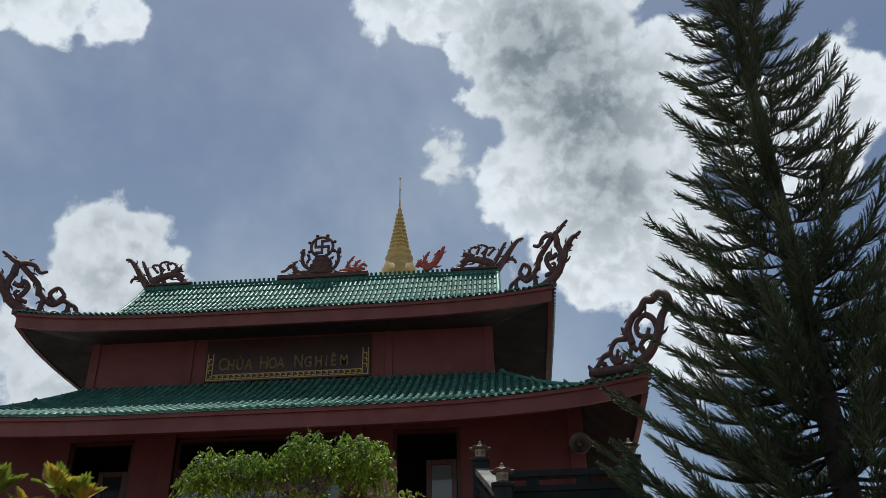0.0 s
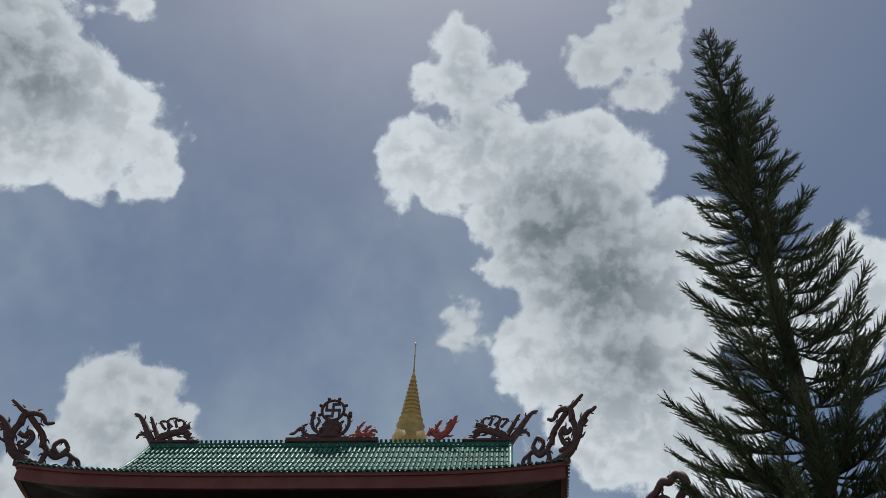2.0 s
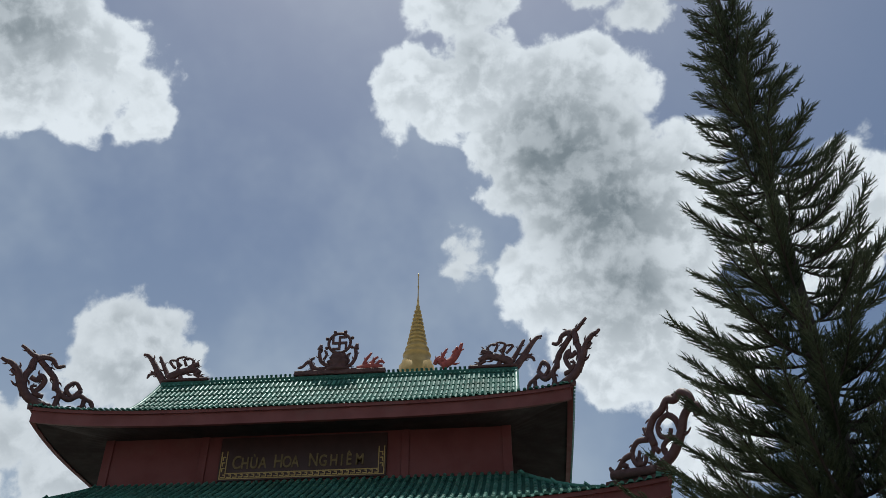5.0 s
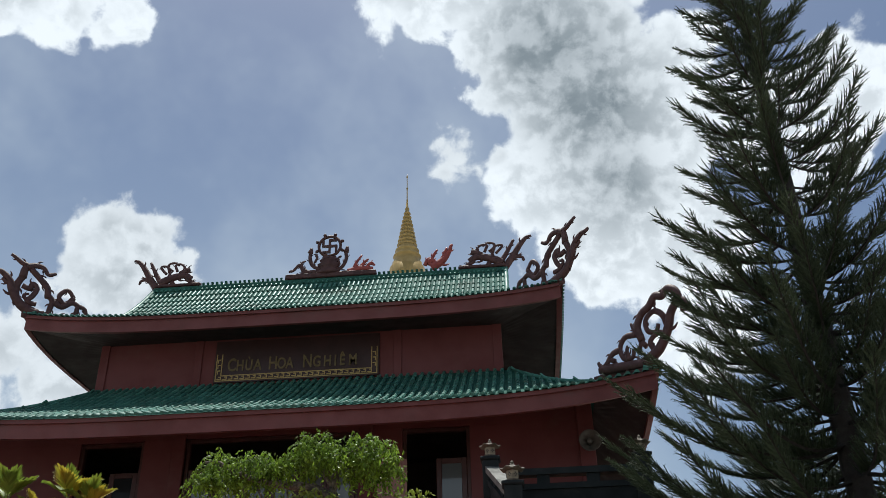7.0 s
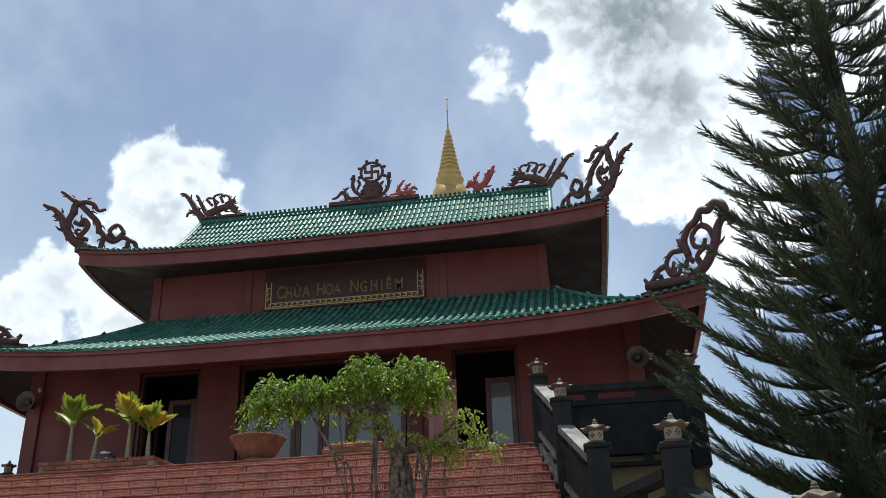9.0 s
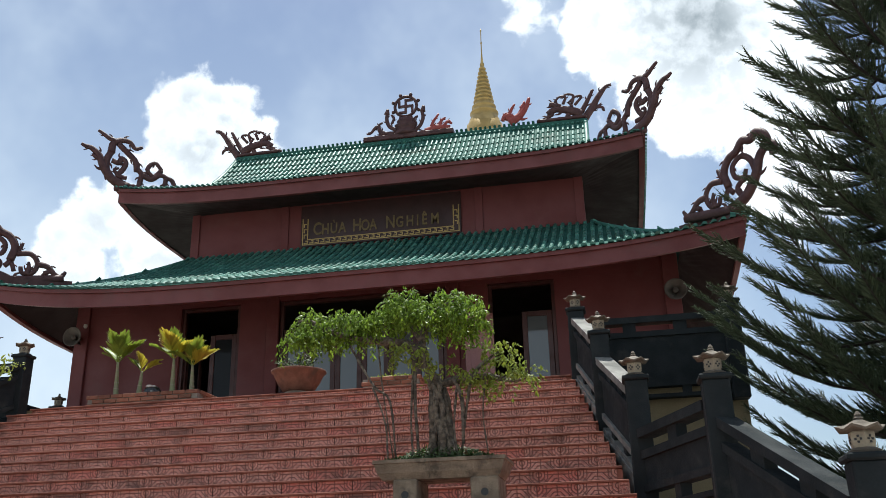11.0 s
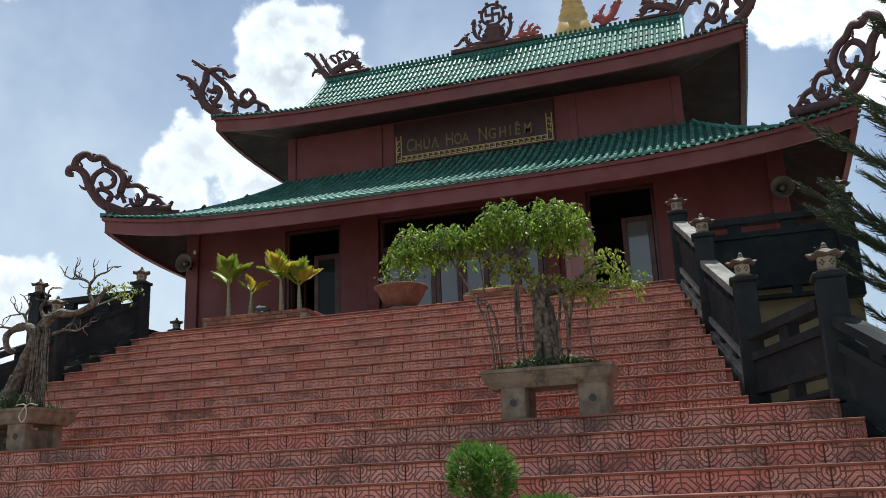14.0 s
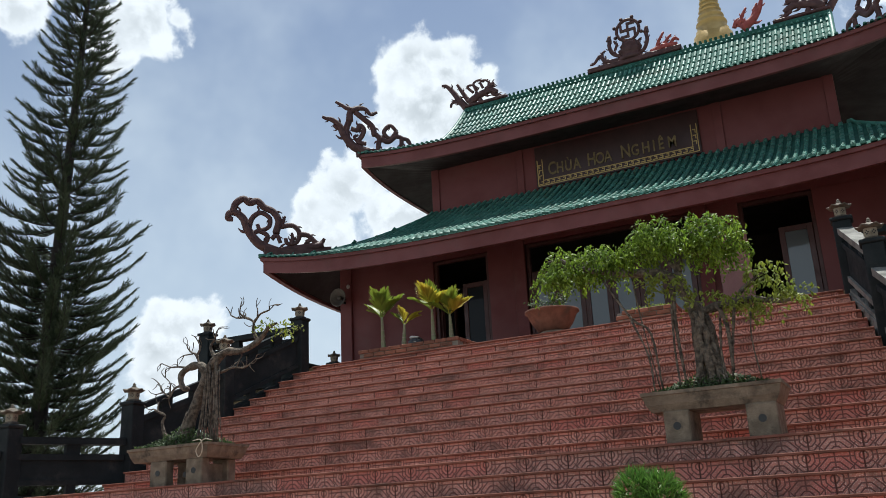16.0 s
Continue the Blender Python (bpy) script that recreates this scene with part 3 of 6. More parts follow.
def roof_sheet(name, roof, inner, parent, verge=None):
    """The pan-tile sheet on all four slopes, down to where the roof meets the storey above."""
    n, m = 56, 16
    for turn in range(4):
        v, f = [], []
        w, depth = (roof.wx, roof.wy) if turn % 2 == 0 else (roof.wy, roof.wx)
        for j in range(m + 1):
            for i in range(n + 1):
                s = j / m
                if turn % 2 == 0:
                    d = s * roof.run
                    half = max(roof.wx - d / roof.kx, verge or 0)
                    x, y = (2 * i / n - 1) * half, -(roof.wy - d)
                else:
                    d = s * (roof.wx - inner)
                    half = roof.wy - d * roof.kx
                    y, x = (2 * i / n - 1) * half, roof.wx - d
                if turn in (2, 3):
                    x, y = -x, -y
                z = roof.z(x * 0.9999, y) if turn % 2 == 0 else roof.z(max(abs(x), (verge or 0) + 0.01) * (1 if x > 0 else -1), y)
                v.append((x, y + CY, z))
        for j in range(m):
            for i in range(n):
                a = j * (n + 1) + i
                f.append((a, a + 1, a + n + 2, a + n + 1))
        traw(name, v, f, PAN, parent, smooth_shade=True)


def tile_columns(roof, parent, inner, verge, length, keep, STEP):
    """Columns of round tiles on every slope; the rows nearest the front eave are pieces of their own."""
    mesh = tile_mesh(length * 1.06, STEP * 0.30)
    tv, tf = [tuple(v.co) for v in mesh.vertices], [tuple(p.vertices) for p in mesh.polygons]
    pieces, V, F = [], [], []
    arr = np.array(tv)
    for turn in range(4):
        w = roof.wx if turn % 2 == 0 else roof.wy
        count = int(w / STEP)
        for c in range(-count, count + 1):
            a = c * STEP
            if turn % 2 == 0:
                dmax = roof.run if abs(a) <= (verge or inner) else (roof.wx - abs(a)) * roof.kx
            else:
                dmax = min(roof.wx - inner, (roof.wy - abs(a)) / roof.kx)
            d, row = -0.03, 0
            while d < dmax - 0.08:
                e = min(d + length, dmax)
                pts = []
                for q in (max(d, 0.0), e):
                    if turn % 2 == 0:
                        x, y = a, -(roof.wy - q)
                    else:
                        x, y = roof.wx - q, a
                    if turn in (2, 3):
                        x, y = -x, -y
                    pts.append(Vector((x, y + CY, roof.z(x, y))))
                run = (pts[1] - pts[0])
                ydir = run.normalized()
                xdir = ydir.cross(Vector((0, 0, 1))).normalized()
                zdir = xdir.cross(ydir)
                start = pts[0] + ydir * min(d, 0) + zdir * 0.012
                mt = Matrix((xdir, ydir, zdir)).transposed().to_4x4()
                mt.translation = start + Vector((0, -16.7, -TOP_Z))
                if turn == 0 and row < keep:
                    pieces.append(mt)
                else:
                    m3 = np.array(mt)
                    base = len(V)
                    V.extend((arr @ m3[:3, :3].T + m3[:3, 3]).tolist())
                    F.extend([tuple(i + base for i in p) for p in tf])
                d += length
                row += 1
    return mesh, pieces, V, F


def eave_strip(name, roof, depth0, depth1, top, bottom, mat, parent):
    """A board that follows the eave on four sides: from depth0 to depth1 inside it, between two drops below the tile edge."""
    for turn in range(4):
        v, f = [], []
        w, d = (roof.wx, roof.wy) if turn % 2 == 0 else (roof.wy, roof.wx)
        n = 64
        for i in range(n + 1):
            u = 2 * i / n - 1
            for dep in (depth0, depth1):
                a = u * (w - dep)
                e = (roof.edge(a * w / (w - dep)) if turn % 2 == 0 else roof.side_edge(a * w / (w - dep)))
                x, y = (a, -(d - dep)) if turn % 2 == 0 else (d - dep, a)
                if turn in (2, 3):
                    x, y = -x, -y
                v += [(x, y + CY, e - top), (x, y + CY, e - bottom)]
        for i in range(n):
            a = i * 4
            for p, q in ((0, 1), (1, 3), (3, 2), (2, 0)):
                f.append((a + p, a + q, a + 4 + q, a + 4 + p))
        traw(name, v, f, mat, parent)


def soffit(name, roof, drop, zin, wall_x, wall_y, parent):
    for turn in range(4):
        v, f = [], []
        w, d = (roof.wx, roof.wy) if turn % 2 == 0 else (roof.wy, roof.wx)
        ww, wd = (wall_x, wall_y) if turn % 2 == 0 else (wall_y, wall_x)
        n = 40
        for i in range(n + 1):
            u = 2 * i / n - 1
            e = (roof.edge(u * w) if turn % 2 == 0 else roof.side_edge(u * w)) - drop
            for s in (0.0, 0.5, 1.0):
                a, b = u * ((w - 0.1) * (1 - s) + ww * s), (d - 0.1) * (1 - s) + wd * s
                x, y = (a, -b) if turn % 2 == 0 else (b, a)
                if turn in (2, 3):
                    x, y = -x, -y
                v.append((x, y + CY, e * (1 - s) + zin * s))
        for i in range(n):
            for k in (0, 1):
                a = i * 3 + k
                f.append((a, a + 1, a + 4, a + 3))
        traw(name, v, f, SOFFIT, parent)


ROOF_PIECES = []
for name, roof, inner, verge, wall, label in (("lower_roof", LOWROOF, 4.55, None, (HW, CY - FY), "lower skirt roof of green glazed barrel tiles"),
                                              ("upper_roof", UPROOF, 4.72, 4.72, (UHW, CY - UY), "upper hip-and-gable roof of green glazed barrel tiles")):
    root = new(name)
    root.parent = temple
    root.location.x = 0.12 if verge is None else 0.0
    tagged(root, label)
    roof_sheet("pan_tiles", roof, inner, root, verge)
    ROOF_PIECES.append((root, *tile_columns(roof, root, inner, verge, 0.30 if verge is None else 0.29, 3, 0.158 if verge is None else 0.126)))
    eave_strip("fascia", roof, 0.07, 0.16, 0.035, 0.34, FASCIA, root)
    eave_strip("eave_batten", roof, 0.02, 0.075, 0.0, 0.075, FASCIA, root)
    # upper soffit meets the wall low, its shade-dark colour deepening the wall top
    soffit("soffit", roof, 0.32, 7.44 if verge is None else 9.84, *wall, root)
UP = ROOF_PIECES[1][0]
# gable triangles, main ridge, verge ridges and hip ridges of the upper roof
for s in (-1, 1):
    zs = [(y, UPROOF.z(0, y)) for y in np.linspace(-2.62, 2.62, 17)]
    v = [(s * 4.66, y + CY, z - 0.02) for y, z in zs] + [(s * 4.66, y + CY, UPROOF.z(0, -2.62) - 0.1) for y, z in zs]
    traw("gable", v, [(i, i + 1, i + 18, i + 17) for i in range(16)], RED, UP)
    for t in (-1, 1):
        bm = bmesh.new()
        pts = [(s * 4.74, CY + t * y, UPROOF.z(0, y) + 0.03) for y in np.linspace(0.0, 2.6, 12)]
        tube(bm, pts, 0.062, 0.062, 8)
        tpart("verge_ridge", bm, TILE, UP, smooth_shade=True)
bm = bmesh.new()
box(bm, (-4.75, CY - 0.09, 12.48), (4.75, CY + 0.09, 12.67), 0.03)
tpart("main_ridge", bm, PAN, UP)


def hip_line(roof, s, t, d0, d1, n=9):
    """Points on a hip, from the eave corner inwards."""
    out = []
    for i in range(n):
        d = d0 + (d1 - d0) * i / (n - 1)
        x, y = s * (roof.wx - d / roof.kx), t * (roof.wy - d)
        out.append((x, y + CY, roof.z(x * 0.9999, y * 0.9999)))
    return out


for (root, *_), roof, dmax in zip(ROOF_PIECES, (LOWROOF, UPROOF), (3.4, 1.25)):
    for s in (-1, 1):
        for t in (-1, 1):
            bm = bmesh.new()
            tube(bm, [(x, y, z + 0.03) for x, y, z in hip_line(roof, s, t, 0.0, dmax)], 0.05, 0.05, 8)
            tpart("hip_ridge", bm, TILE, root, smooth_shade=True)


# ---------- doors, sign, loudspeakers ----------
def frame_bm(x0, x1, z0, z1, w, d0, d1):
    bm = bmesh.new()
    for lo, hi in (((x0, d0, z0), (x0 + w, d1, z1)), ((x1 - w, d0, z0), (x1, d1, z1)),
                   ((x0 + w + 0.001, d0, z0), (x1 - w - 0.001, d1, z0 + w * 1.6)), ((x0 + w + 0.001, d0, z1 - w), (x1 - w - 0.001, d1, z1))):
        box(bm, lo, hi, 0.006)
    return bm


def door_leaf(x0, x1, z1, y, own, swing=0.0, mat=WOOD, glazed=True, hinge_left=True, pane=glass):
    """A glazed door leaf standing on the terrace; swing turns it outwards on its hinge."""
    leaf = new("door")
    leaf.parent = own
    hx = x0 if hinge_left else x1
    leaf.matrix_basis = TM @ Matrix.Translation((hx, y, TOP_Z + 0.02)) @ pose(0, 0, 0, 0, 0, swing)
    a, b = (0, x1 - x0) if hinge_left else (x0 - x1, 0)
    h = z1 - TOP_Z - 0.02
    part("door_frame", frame_bm(a, b, 0, h, 0.10, -0.03, 0.03), mat, leaf)
    part("door_panel", box_bm((a + 0.101, -0.015, 0.161), (b - 0.101, 0.015, 0.62), 0.004), mat, leaf)
    if glazed:
        part("pane", box_bm((a + 0.101, -0.006, 0.70), (b - 0.101, 0.006, h - 0.101)), pane, leaf)
        part("rail", box_bm((a + 0.101, -0.025, 0.62), (b - 0.101, 0.025, 0.70), 0.004), mat, leaf)
    else:
        part("upper_panel", box_bm((a + 0.101, -0.012, 0.70), (b - 0.101, 0.012, h - 0.101), 0.004), mat, leaf)
    return leaf


for (x0, x1), name in zip(DOORS, ("door_frame_side", "door_frame_middle", "door_frame_open")):
    tpart("door_surround", frame_bm(x0 + 0.002, x1 - 0.002, TOP_Z - 0.1, 7.04, 0.07, FY + 0.05, FY + 0.16), WOOD)
door_leaf(-3.20, -2.63, 6.45, FY + 0.10, temple, pane=dim_glass)
door_leaf(-3.77, -3.21, 6.45, FY + 0.13, temple, swing=80, pane=dim_glass)
for i in range(6):
    x = -1.62 + i * 0.548
    door_leaf(x, x + 0.543, 6.45, FY + 0.10, temple)
door_leaf(3.22, 3.80, 6.45, FY + 0.10, temple)
door_leaf(2.66, 3.22, 6.45, FY + 0.04, temple, swing=-158, mat=PINK, glazed=False)

board = thing("sign_board", "dark red sign board with gilt lettering and a gold key-pattern border", "sign", (0, UY - 0.06, 8.78))
part("board", box_bm((-1.86, 0, 0), (1.86, 0.055, 1.0), 0.01), SIGN, board)


def key_border(bm, x0, x1, z0, z1):
    """Greek key between two lines, turned along the sides and the bottom."""
    t, step = 0.02, 0.13

    def bar(a, b, c, d):
        box(bm, (a, -0.008, b), (c, 0.002, d))
    for a, b, c, d in ((x0, z0, x1, z0 + t), (x0 + 0.12, z0 + 0.12, x1 - 0.12, z0 + 0.12 + t),
                       (x0, z0 + t, x0 + t, z1), (x1 - t, z0 + t, x1, z1),
                       (x0 + 0.12, z0 + 0.12 + t, x0 + 0.12 + t, z1), (x1 - 0.12 - t, z0 + 0.12 + t, x1 - 0.12, z1)):
        bar(a, b, c, d)
    x = x0 + 0.04
    while x < x1 - 0.13:
        bar(x, z0 + 0.035, x + 0.10, z0 + 0.035 + t)
        bar(x + 0.10 - t, z0 + 0.035 + t, x + 0.10, z0 + 0.09)
        bar(x + 0.04, z0 + 0.09, x + 0.10, z0 + 0.09 + t)
        x += step
    z = z0 + 0.17
    while z < z1 - 0.12:
        for s in (x0 + 0.035, x1 - 0.035 - t):
            bar(s, z, s + t, z + 0.09)
            bar(s + (t if s < 0 else -0.05), z + 0.09 - t, s + (t + 0.05 if s < 0 else 0), z + 0.09)
        z += step


bm = bmesh.new()
key_border(bm, -1.82, 1.82, 0.04, 0.68)
part("border", bm, LIT_GILT, board, "gold key-pattern border")
for word, x0, x1 in (("CHÙA", -1.56, -0.75), ("HOA", -0.63, -0.03), ("NGHIÊM", 0.14, 1.48)):
    wide = [{"M": 1.35, "I": 0.55, "Ê": 0.9}.get(c, 1.05) for c in word]
    x, unit = x0, (x1 - x0) / sum(wide)
    for ch, w in zip(word, wide):
        cu = bpy.data.curves.new("letter", "FONT")
        cu.body, cu.size, cu.extrude, cu.offset = ch, 0.42 if ch == word[0] else 0.36, 0.010, 0.006
        cu.materials.append(SHADE_GILT)
        ob = new("letter", cu)
        ob.parent = board
        ob.matrix_basis = Matrix.Translation((x, -0.012, 0.27)) @ pose(0, 0, 0, 90, 0, 0) @ Matrix.Diagonal((0.70, 1, 1, 1))
        x += unit * w


def loudspeaker(x, z, turn):
    own = thing("loudspeaker", "grey horn loudspeaker fixed under the eave of the red wall", "loudspeaker", (x, 16.64, z), "loudspeakers under the eave")
    own.rotation_euler = (0, 0, radians(turn))
    m = pose(0, 0, 0, 90, 0, 0) @ Matrix.Scale(0.92, 4)
    part("horn", lathe_bm([(0.03, -0.02), (0.05, 0.06), (0.09, 0.16), (0.15, 0.25), (0.215, 0.31), (0.225, 0.315), (0.222, 0.325), (0.205, 0.31), (0.14, 0.25), (0.08, 0.17), (0.04, 0.12)], 24, m), SPEAKER, own, smooth_shade=True)
    part("driver", lathe_bm([(0.03, 0.10), (0.045, 0.2), (0.06, 0.24), (0.05, 0.27), (0.0, 0.28)], 12, m), SPEAKER, own, smooth_shade=True)
    part("bracket", box_bm((-0.02, -0.14, -0.10), (0.02, 0.02, -0.05), 0.004), BLACK, own)


loudspeaker(6.12, 6.54, 0)
loudspeaker(-6.10, 6.54, 0)
bulb = thing("wall_lamp", "small white round lamp on the red wall", "lamp", (-6.0, 16.63, 6.83))
part("globe", lathe_bm([(0.0, -0.05), (0.03, -0.04), (0.045, 0), (0.03, 0.04), (0.0, 0.05)], 10), WHITE, bulb, smooth_shade=True)
part("holder", box_bm((-0.02, 0.03, -0.02), (0.02, 0.07, 0.02)), BLACK, bulb)

# ---------- cast ornaments of the roofs ----------
CORNER_UP = [
    ([(0.02, -0.01), (-0.55, 0.07), (-1.13, 0.17)], 0.079, 0.079),
    ([(-0.28, 0.07), (0.08, 0.2), (0.31, 0.48), (0.42, 0.72), (0.6, 0.86), (0.74, 0.88), (0.84, 0.92)], 0.132, 0.035),
    ([(0.38, 0.63), (0.51, 0.67), (0.58, 0.73)], 0.070, 0.026),
    ([(0.17, 0.86), (0.16, 1.06), (0.12, 1.17), (0.25, 1.21), (0.39, 1.29), (0.51, 1.35)], 0.097, 0.035),
    ([(0.12, 1.14), (-0.05, 1.23), (-0.23, 1.22), (-0.36, 1.09), (-0.52, 1.17)], 0.088, 0.035),
    ([(0.15, 0.93), (0.25, 0.65), (0.21, 0.37), (0.03, 0.18), (-0.19, 0.1)], 0.079, 0.079),
    ([(0.03, 1.12), (-0.2, 0.94), (-0.39, 0.77), (-0.45, 0.52)], 0.079, 0.070),
    ([(0.14, 0.67), (-0.02, 0.64), (-0.08, 0.77), (-0.18, 0.68), (-0.13, 0.5), (-0.03, 0.32), (-0.23, 0.3)], 0.070, 0.053),
    ([(-0.44, 0.59), (-0.56, 0.48), (-0.54, 0.31), (-0.52, 0.14)], 0.079, 0.053),
    ([(-1.01, 0.69), (-0.84, 0.84), (-0.68, 0.63), (-0.85, 0.49), (-1.01, 0.69)], 0.053, 0.053),
    ([(-0.58, 0.47), (-0.78, 0.4), (-0.98, 0.56), (-1.15, 0.52), (-1.29, 0.48), (-1.36, 0.34), (-1.48, 0.28), (-1.61, 0.36)], 0.079, 0.035),
    ([(-1.13, 0.5), (-1.11, 0.32), (-1.04, 0.19)], 0.062, 0.044),
    ([(-0.03, 0.32), (0.06, 0.45), (-0.04, 0.51)], 0.053, 0.026),
]
DRAGON = [
    ([(0.07, -0.05), (-0.61, -0.0), (-1.23, 0.03)], 0.088, 0.079),
    ([(-0.02, -0.03), (0.21, 0.3), (0.44, 0.67), (0.61, 0.87), (0.75, 0.92)], 0.114, 0.035),
    ([(-0.07, 0.2), (0.12, 0.54), (0.27, 0.83)], 0.079, 0.035),
    ([(0.02, 0.01), (0.28, 0.28), (0.47, 0.28), (0.51, 0.17)], 0.070, 0.026),
    ([(-0.05, 0.14), (-0.27, 0.26), (-0.5, 0.34), (-0.73, 0.37), (-0.93, 0.25)], 0.141, 0.079),
    ([(-0.61, 0.41), (-0.78, 0.52), (-0.87, 0.55)], 0.106, 0.053),
    ([(-0.22, 0.44), (-0.04, 0.66), (-0.19, 0.68), (-0.39, 0.52)], 0.044, 0.026),
    ([(-0.3, 0.48), (-0.24, 0.71), (-0.41, 0.78), (-0.55, 0.68)], 0.044, 0.026),
    ([(-0.52, 0.5), (-0.45, 0.7), (-0.61, 0.72), (-0.75, 0.57)], 0.044, 0.026),
    ([(-0.79, 0.26), (-1.04, 0.11), (-1.23, 0.07)], 0.070, 0.035),
    ([(-0.39, 0.2), (-0.5, 0.04), (-0.73, 0.05)], 0.070, 0.053),
]
CORNER_LOW = [
    ([(-0.2, 0.14), (-0.83, 0.25), (-1.51, 0.39)], 0.089, 0.081),
    ([(-0.47, 0.18), (-0.11, 0.32), (0.13, 0.61), (0.24, 0.87), (0.38, 1.0), (0.54, 1.0), (0.58, 0.87), (0.47, 0.86)], 0.121, 0.049),
    ([(0.48, 0.98), (0.42, 1.22), (0.25, 1.35), (0.12, 1.26), (-0.05, 1.32), (-0.2, 1.18), (-0.39, 1.1), (-0.52, 0.89), (-0.46, 0.6)], 0.081, 0.073),
    ([(0.13, 0.67), (0.06, 0.91), (-0.12, 1.05), (-0.32, 0.94), (-0.3, 0.73), (-0.12, 0.66), (-0.05, 0.78)], 0.065, 0.040),
    ([(0.13, 0.48), (-0.08, 0.62), (-0.28, 0.52), (-0.21, 0.35), (-0.03, 0.31)], 0.057, 0.049),
    ([(-0.46, 0.63), (-0.61, 0.88), (-0.66, 1.01)], 0.065, 0.024),
    ([(-0.57, 0.76), (-0.83, 0.8), (-0.98, 0.63), (-0.91, 0.41), (-0.72, 0.37), (-0.67, 0.5)], 0.065, 0.040),
    ([(-0.8, 0.34), (-0.83, 0.5), (-0.81, 0.63)], 0.073, 0.024),
    ([(-0.97, 0.61), (-1.17, 0.59), (-1.34, 0.45), (-1.47, 0.42), (-1.54, 0.54)], 0.073, 0.032),
    ([(-1.13, 0.43), (-1.26, 0.5), (-1.35, 0.39)], 0.057, 0.032),
    ([(-0.37, 0.46), (-0.48, 0.56), (-0.56, 0.38)], 0.057, 0.040),
]
FLAMES = [
    ([(2.78, 0.13), (3.06, 0.31), (3.24, 0.56), (3.33, 0.81)], 0.141, 0.035),
    ([(2.93, 0.14), (3.12, 0.5), (3.2, 0.71)], 0.070, 0.026),
    ([(2.72, 0.21), (2.82, 0.47), (2.94, 0.67)], 0.070, 0.026),
    ([(2.6, 0.21), (2.66, 0.37), (2.74, 0.44)], 0.062, 0.026),
    ([(2.67, 0.28), (2.77, 0.37), (2.92, 0.25)], 0.070, 0.053),
]
WHEEL_SCROLLS = [
    ([(-0.21, 0.27), (-0.45, 0.43), (-0.53, 0.67), (-0.5, 0.87)], 0.062, 0.044),
    ([(-0.53, 0.81), (-0.5, 0.96)], 0.088, 0.035),
    ([(-0.3, 0.2), (-0.66, 0.26), (-0.79, 0.47), (-0.97, 0.3), (-1.09, 0.28)], 0.079, 0.026),
    ([(-0.59, 0.3), (-0.74, 0.17), (-0.91, 0.15)], 0.062, 0.035),
    ([(0.12, 0.23), (0.35, 0.32), (0.47, 0.57), (0.44, 0.83)], 0.062, 0.044),
    ([(0.46, 0.78), (0.49, 0.95)], 0.088, 0.035),
    ([(0.17, 0.11), (0.51, 0.16), (0.68, 0.11)], 0.079, 0.053),
    ([(-0.72, 0.34), (-0.75, 0.51), (-0.64, 0.58)], 0.044, 0.026),
    ([(-0.39, 0.51), (-0.33, 0.67), (-0.4, 0.78)], 0.044, 0.026),
    ([(0.28, 0.43), (0.24, 0.59), (0.33, 0.67)], 0.044, 0.026),
]
WHEEL_FLAMES = [
    ([(0.53, 0.16), (0.84, 0.25), (1.2, 0.21)], 0.106, 0.062),
    ([(0.68, 0.22), (0.75, 0.43), (0.9, 0.65)], 0.062, 0.026),
    ([(0.88, 0.25), (0.97, 0.43), (1.08, 0.52)], 0.062, 0.026),
    ([(1.04, 0.28), (1.15, 0.4), (1.25, 0.31)], 0.053, 0.026),
]


def ornament(name, label, strokes, origin, direction, depth=0.055, mat=ORN, extra=None, group="", n=5):
    """A pierced casting in the upright plane through origin along direction, from tapering curved strokes."""
    own = thing(name, label, "roof ornament", origin, group)
    d = Vector((*direction, 0)).normalized()
    across = Vector((-d.y, d.x, 0))
    for pts, r0, r1 in strokes:
        bm = bmesh.new()
        curve = [d * p[0] + Vector((0, 0, p[1])) for p in spline([(a, b, 0) for a, b in pts], n * (len(pts) - 1))]
        tube(bm, curve, r0 * 0.95, r1 * 1.1, 8, 0.62, across)
        m = len(curve)
        for f, sd in ((0.3, 1), (0.55, -1), (0.78, 1)):
            i = int(f * (m - 1))
            if m < 11 or i < 1:
                continue
            t = (curve[i + 1] - curve[i - 1]).normalized()
            nrm = across.cross(t) * sd
            rr = r0 + (r1 - r0) * f
            tube(bm, spline([curve[i], curve[i] + nrm * rr * 1.3 + t * rr * 0.5, curve[i] + nrm * rr * 1.7 + t * rr * 1.6], 5), rr * 0.55, rr * 0.12, 6, 0.7, across)
        part("scroll", bm, mat, own, smooth_shade=True)
    return own


